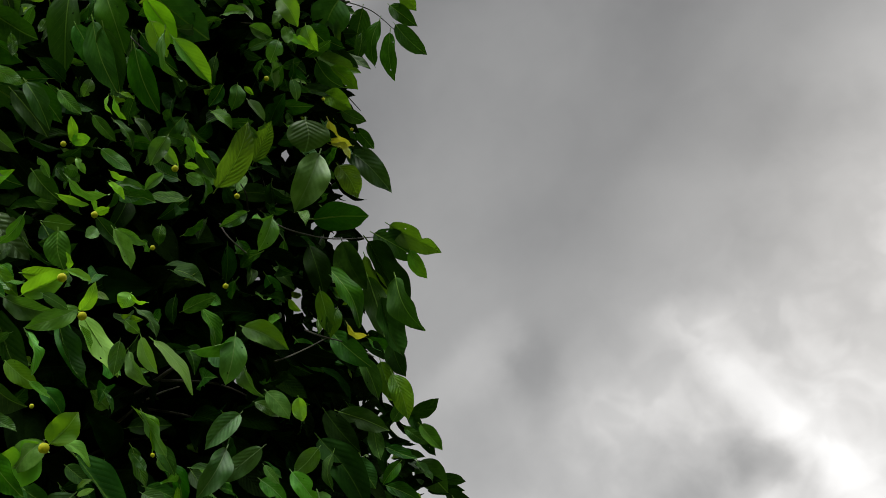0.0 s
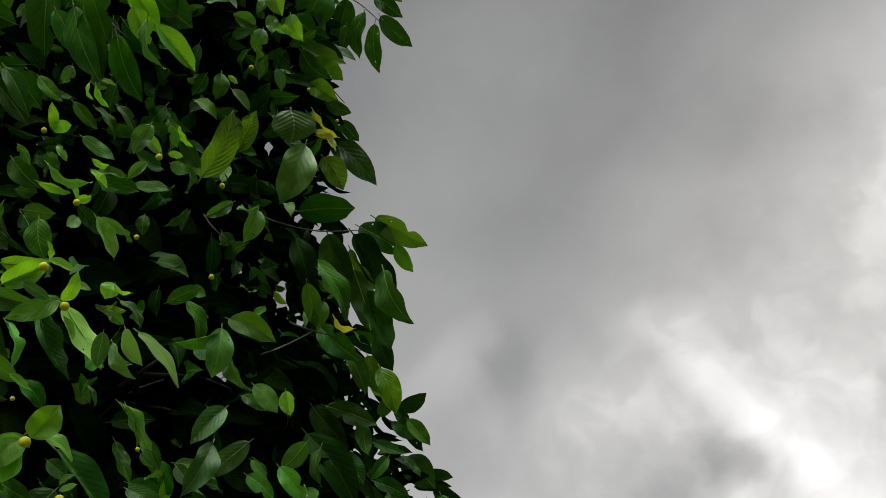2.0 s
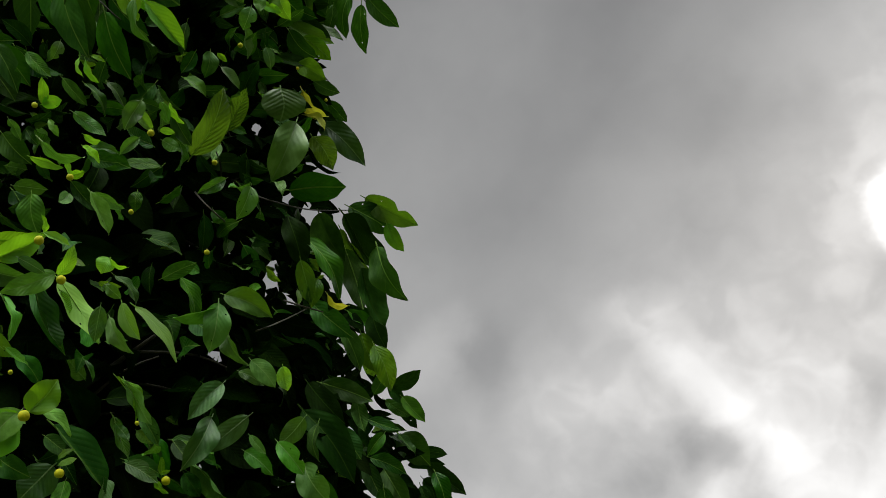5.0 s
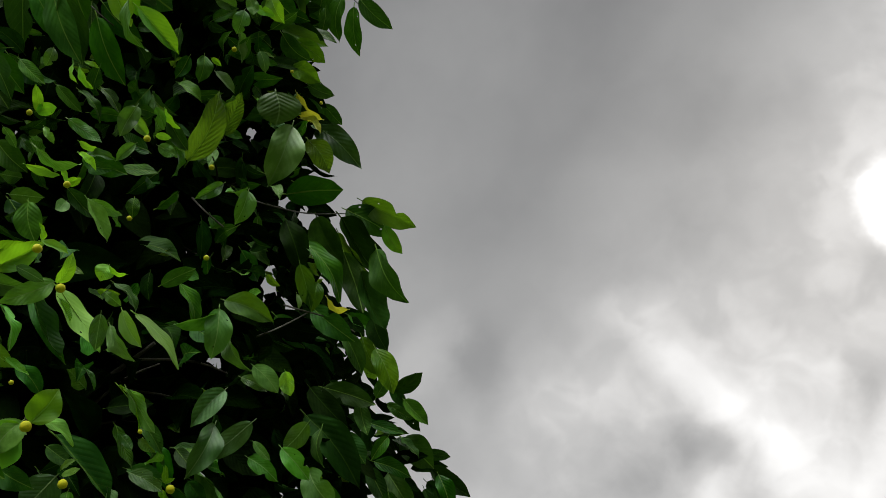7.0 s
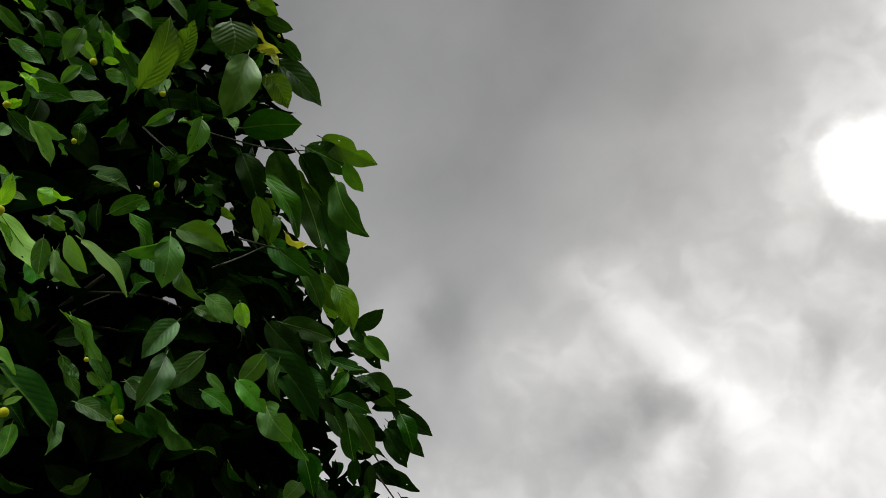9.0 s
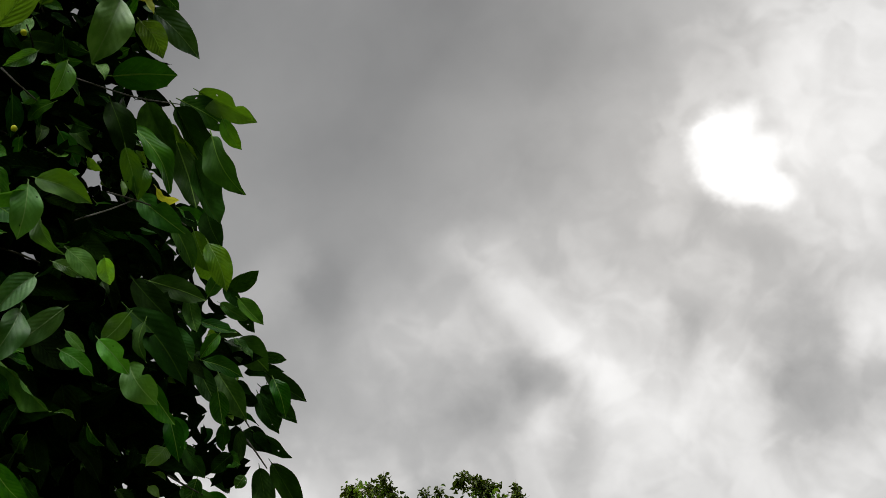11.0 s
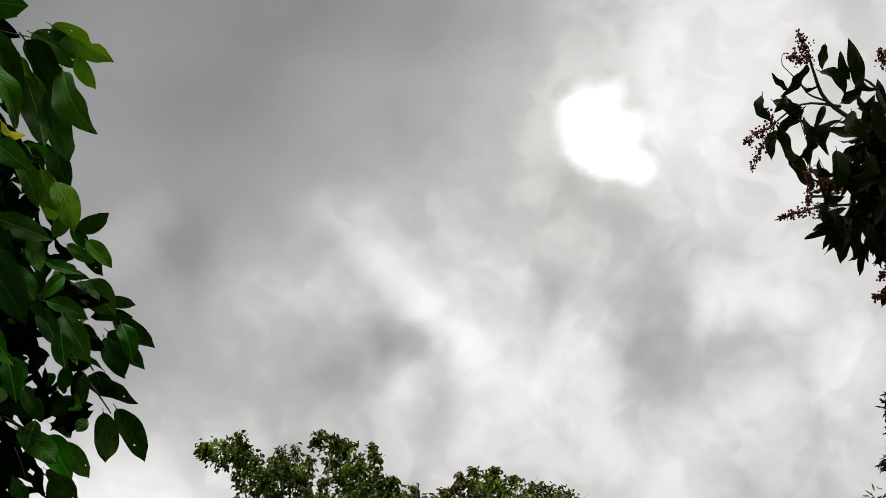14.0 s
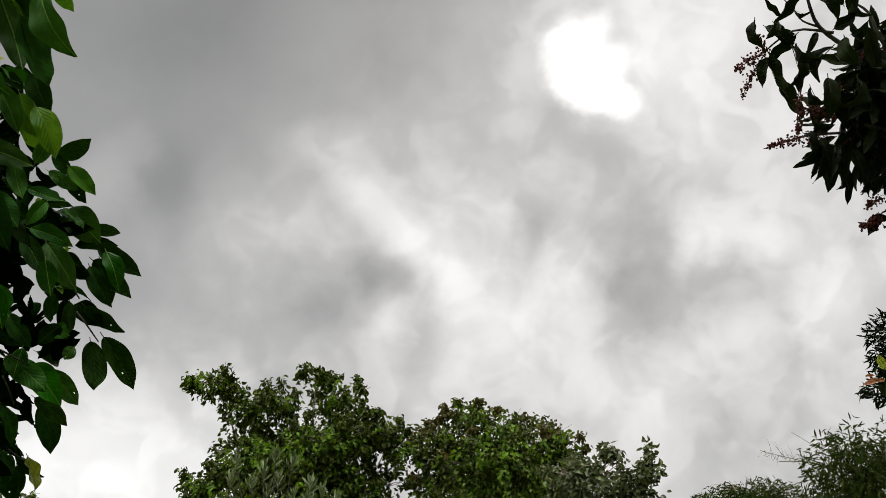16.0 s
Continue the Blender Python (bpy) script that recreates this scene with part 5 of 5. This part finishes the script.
def back_tree(name, label, foot, lobes, size, density, mat, ratio=0.5, fall=0.7, tuft=7, loose=0.12, trunk=0.16, kinds=None, bright=None, twigs=PALE_TWIG, spread=0.85, sprigs=0, reddish=None, gaps=()):
    """A whole tree: trunk, a limb into each lobe, and a crown of separate leaves."""
    foot = Vector((*foot, 0))
    t = thing(name, foot, label, "tree")
    if name == "broadleaf_tree":
        tagged(t, group="broadleaf trees behind")
    top = max(lobes, key=lambda q: q[2])
    fork = Vector((foot.x, foot.y, 0.5 * min(q[2] for q in lobes)))
    bm = bmesh.new()
    tube(bm, [foot + Vector((0, 0, -0.2)), foot.lerp(fork, 0.5) + Vector((0.06, 0.03, 0)), fork, fork.lerp(Vector(top[:3]), 0.6)], trunk, trunk * 0.35, 12)
    under(part("trunk", bm, BARK), t)
    for x, y, z, rx, rz in lobes:
        bm = bmesh.new()
        end = Vector((x, y, z))
        start = fork + Vector((0, 0, rng.uniform(-0.2, 0.5)))
        tube(bm, [start, start.lerp(end, 0.5) + Vector((rng.uniform(-0.1, 0.1), rng.uniform(-0.1, 0.1), 0.12)), end], trunk * 0.20, 0.008, 7)
        for _ in range(9):
            d = Vector((rng.uniform(-1, 1), rng.uniform(-1, 0.6), rng.uniform(-0.3, 1)))
            q = end + Vector((d.x * rx, d.y * rx, d.z * rz))
            tube(bm, [end, end.lerp(q, 0.5) + Vector((0, 0, 0.04)), q], 0.008, 0.003, 5)
        under(part("limb", bm, twigs), t)
    if sprigs:
        # single sprigs that stand out of the crown's outline, with a few leaves each
        tips, bm = [], bmesh.new()
        for x, y, z, rx, rz in lobes[:-1]:
            for _ in range(sprigs):
                d = Vector((rng.uniform(-1, 1), rng.uniform(-0.8, 0.4), rng.uniform(0.1, 1))).normalized()
                q = Vector((x + d.x * rx, y + d.y * rx, z + d.z * rz))
                tip = q + (d + Vector((0, 0, 0.5))) * rng.uniform(0.03, 0.17)
                tube(bm, [Vector((x, y, z)), q, tip], 0.006, 0.002, 5)
                for u in (0.35, 0.6, 0.8, 1.0):
                    c = q.lerp(tip, u)
                    tips.append((c.x, c.y, c.z - 0.05, 0.05, 0.045))
        under(part("limb", bm, twigs), t)
        scatter("sprig_foliage", clumps(tips, size * 0.95, 1, ratio, fall, 4, 0.3, 0.5), kinds or BROAD_KINDS, mat if not reddish else reddish, t)
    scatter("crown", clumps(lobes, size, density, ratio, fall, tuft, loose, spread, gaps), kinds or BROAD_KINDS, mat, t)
    # lit-coloured leaves, set towards the camera's side of each lobe
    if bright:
        scatter("lit_leaves", clumps([(x, y - 0.55 * rx, z, rx * 0.8, rz * 0.8) for x, y, z, rx, rz in lobes], size, density * 0.18, ratio, fall, tuft, loose, 0.85, gaps), kinds or BROAD_KINDS, bright, t)
    return t


back_tree("broadleaf_tree", "tall leafy tree with drooping olive green leaves and gaps", (-2.2, 15.6), (
    (-3.69, 14.86, 6.40, 0.40, 0.15),
    (-3.14, 15.08, 6.05, 0.50, 0.36),
    (-2.65, 15.13, 6.15, 0.32, 0.28),
    (-2.10, 15.10, 6.55, 0.28, 0.13),
    (-1.64, 15.26, 6.17, 0.44, 0.42),
    (-1.12, 15.42, 5.75, 0.34, 0.34),
    (-1.95, 15.41, 5.53, 0.85, 0.50),
    (-2.92, 15.38, 5.05, 0.85, 0.52),
    (-3.74, 15.26, 4.83, 0.40, 0.18),
    (-1.66, 15.60, 4.85, 0.70, 0.45),
    (-2.40, 15.75, 5.35, 1.30, 0.62),
    (-0.95, 15.50, 5.47, 0.42, 0.44),
    (-0.90, 15.60, 4.90, 0.28, 0.25),
    (-2.34, 15.69, 3.92, 1.80, 1.00)), 0.092, 270, BROAD, bright=BROAD_LIT, sprigs=5, gaps=((-1.07, 5.34, 0.14), (-0.86, 5.03, 0.17), (-0.45, 5.21, 0.16), (-0.63, 4.88, 0.13), (-2.18, 6.41, 0.16)))
back_tree("broadleaf_tree", "dense leafy tree with a rounded olive green crown", (0.9, 16.9), (
    (0.06, 16.43, 5.94, 0.40, 0.36),
    (0.46, 16.34, 6.20, 0.40, 0.33),
    (1.15, 16.38, 5.98, 0.55, 0.42),
    (1.64, 16.39, 5.78, 0.46, 0.46),
    (0.75, 16.57, 5.28, 1.05, 0.58),
    (2.12, 16.35, 5.70, 0.34, 0.30),
    (-0.24, 16.63, 5.10, 0.30, 0.24),
    (1.91, 16.52, 5.08, 0.66, 0.42),
    (0.95, 16.75, 5.35, 1.30, 0.66),
    (-0.36, 16.50, 5.62, 0.34, 0.36),
    (0.92, 16.80, 4.03, 1.85, 1.05)), 0.092, 270, BROAD, bright=BROAD_LIT, sprigs=5, reddish=RUSSET, gaps=((-0.58, 5.40, 0.16), (-0.82, 5.11, 0.14), (1.63, 5.85, 0.10), (-0.19, 5.98, 0.08), (2.21, 6.10, 0.10)))
back_tree("grey_leaved_tree", "smaller tree with dull grey-green oval leaves", (2.05, 12.7), (
    (2.05, 12.54, 4.32, 0.36, 0.23),
    (2.44, 12.49, 4.24, 0.25, 0.18),
    (1.69, 12.58, 4.40, 0.32, 0.20),
    (2.67, 12.50, 3.97, 0.28, 0.17),
    (2.28, 12.42, 4.66, 0.10, 0.05),
    (2.70, 12.38, 4.50, 0.06, 0.07),
    (2.01, 12.69, 3.57, 0.85, 0.52)), 0.095, 420, GREYLEAF, fall=0.4, tuft=6, trunk=0.09, sprigs=2)
SHRUB_FOOT = Vector((-1.5, 8.75, 0))
shrub = thing("lance_leaved_shrub", SHRUB_FOOT, "tall shrub with upright whorls of pale lance-shaped leaves", "shrub")
bm = bmesh.new()
tube(bm, [SHRUB_FOOT + Vector((0, 0, -0.1)), SHRUB_FOOT + Vector((0.03, 0, 1.0)), SHRUB_FOOT + Vector((0.0, 0.02, 2.0)), SHRUB_FOOT + Vector((0.0, 0.0, 2.6))], 0.035, 0.018, 8)
under(part("trunk", bm, BARK), shrub)
LANCE_MESHES = [blade_mesh("lance_blade", seed=170 + s, nx=10, ny=2, wide=0.2, point=1.3, stalk=0.05, curl=0.16, fold=0.3, wave=0.015) for s in range(6)]


def whorl(at, size=0.125, count=9):
    """A shoot's end: a stem and a ring of narrow leaves that stand up and lean out."""
    at = Vector(at)
    bm = bmesh.new()
    start = SHRUB_FOOT + Vector((0, 0, 1.9 + 0.5 * rng.random()))
    tube(bm, [start, start.lerp(at, 0.6) + Vector((0, 0, -0.12)), at], 0.009, 0.004, 6)
    under(part("stem", bm, TWIG), shrub)
    for i in range(count):
        a = 2.4 * i + rng.uniform(-0.3, 0.3)
        lean = 0.25 + 0.9 * i / count
        d = Vector((math.cos(a) * lean, math.sin(a) * lean, 1.0)).normalized()
        p = at + Vector((0, 0, -0.012 * i))
        length = size * rng.uniform(0.75, 1.1)
        ob = new("leaf", LANCE_MESHES[rng.randrange(6)])
        ob.matrix_world = leaf_pose(p, p + d * length, length * 0.21, rng.uniform(-40, 40), 0.2)
        ob.material_slots[0].link = "OBJECT"
        ob.material_slots[0].material = LANCE
        under(ob, shrub)


whorl((-1.870, 8.559, 3.662))
whorl((-1.633, 8.677, 3.586))
whorl((-1.545, 8.712, 3.729))
whorl((-1.404, 8.798, 3.683))
whorl((-1.209, 8.719, 3.477))
whorl((-1.102, 8.797, 3.419))
whorl((-1.377, 8.815, 3.393))
whorl((-1.762, 8.778, 3.489))
whorl((-1.582, 8.676, 3.394))
whorl((-0.976, 8.824, 3.360))
whorl((-1.508, 8.767, 3.517))
whorl((-1.245, 8.892, 3.364))
whorl((-1.903, 8.594, 3.479))
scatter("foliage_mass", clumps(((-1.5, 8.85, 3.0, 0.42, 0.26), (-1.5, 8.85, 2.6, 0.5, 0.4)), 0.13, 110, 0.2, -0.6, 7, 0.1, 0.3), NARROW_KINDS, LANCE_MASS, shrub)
back_tree("fine_leaved_tree", "low feathery tree with small dark green leaves", (4.16, 13.2), (
    (4.13, 13.10, 4.30, 0.46, 0.13),
    (3.77, 13.23, 4.16, 0.38, 0.11),
    (4.48, 13.00, 4.23, 0.38, 0.15),
    (4.16, 13.20, 3.73, 0.88, 0.48)), 0.072, 800, BAMBOO, ratio=0.2, fall=0.3, trunk=0.09, kinds=NARROW_KINDS)
back_tree("far_tree", "distant thin tree with small sparse leaves", (-5.8, 13.7), (
    (-5.84, 13.55, 4.30, 0.28, 0.08),
    (-5.73, 13.66, 3.96, 0.50, 0.34)), 0.07, 220, BROAD, trunk=0.07)

bamboo = back_tree("bamboo_clump", "bamboo clump with narrow leaves and arching bare twigs", (4.9, 10.9), (
    (4.61, 10.76, 4.22, 0.34, 0.22),
    (4.93, 10.65, 4.10, 0.30, 0.34),
    (4.69, 10.80, 3.88, 0.40, 0.27),
    (4.91, 10.79, 3.40, 0.62, 0.55)), 0.090, 800, BAMBOO, ratio=0.17, fall=0.5, tuft=8, loose=0.6, trunk=0.06, kinds=NARROW_KINDS, twigs=CULM)
twig([(4.95, 10.8, 3.6), (4.827, 10.744, 3.897), (4.486, 10.853, 4.068), (4.213, 10.932, 4.196), (3.912, 11.036, 4.228)], 0.012, 0.004, CULM, bamboo)
twig([(4.213, 10.932, 4.196), (4.05, 10.98, 4.25), (3.90, 11.02, 4.30), (3.724, 11.067, 4.368)], 0.005, 0.002, CULM, bamboo)
twig([(4.45, 10.88, 4.15), (4.30, 10.88, 4.36), (4.063, 10.902, 4.540)], 0.005, 0.002, CULM, bamboo)
for i in range(16):
    a = Vector((4.25 - 0.03 * i, 10.94 + 0.008 * i, 4.2 + 0.008 * i))
    twig([a, a + Vector((-0.05, 0, 0.06 * rng.uniform(-1, 1.4))), a + Vector((rng.uniform(-0.14, -0.05), 0, rng.uniform(-0.1, 0.2)))], 0.003, 0.0012, CULM, bamboo)

# ---- the sapling at the side with a rust-coloured leaf ----
SAPLING = Vector((1.80, 3.45, 0))
sapling = thing("sapling", SAPLING, "slender sapling with fine dark leaves and a rust-brown leaf", "tree")
bm = bmesh.new()
tube(bm, [SAPLING + Vector((0, 0, -0.1)), (1.80, 3.45, 1.4), (1.75, 3.42, 2.5), (1.74, 3.40, 3.0)], 0.022, 0.005, 8)
under(part("trunk", bm, TWIG), sapling)
poses = leafy_ball(520, (1.70, 3.39, 2.90), 0.085, 0.09, 0.075, 0.034, 0.2, 0.3)
poses += leafy_ball(480, (1.70, 3.40, 2.80), 0.085, 0.09, 0.06, 0.034, 0.2, 0.3)
poses += leafy_ball(520, (1.69, 3.43, 2.69), 0.11, 0.10, 0.045, 0.036, 0.2, 0.1)
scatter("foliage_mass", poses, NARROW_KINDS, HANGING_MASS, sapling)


def side_leaf(base, tip, width, roll, mat):
    ob = new("leaf", LEAF_MESHES[rng.randrange(len(LEAF_MESHES))])
    ob.matrix_world = leaf_pose(base, tip, width, roll, 0.5)
    ob.material_slots[0].link = "OBJECT"
    ob.material_slots[0].material = mat
    return under(ob, sapling)


side_leaf((1.630, 3.36, 2.700), (1.562, 3.400, 2.692), 0.026, 35, RUST)
side_leaf((1.600, 3.37, 2.722), (1.568, 3.38, 2.724), 0.012, 30, RUST)
side_leaf((1.616, 3.34, 2.790), (1.636, 3.353, 2.735), 0.034, 10, YELLOW)
side_leaf((1.640, 3.36, 2.700), (1.625, 3.37, 2.640), 0.05, 10, HANGING)
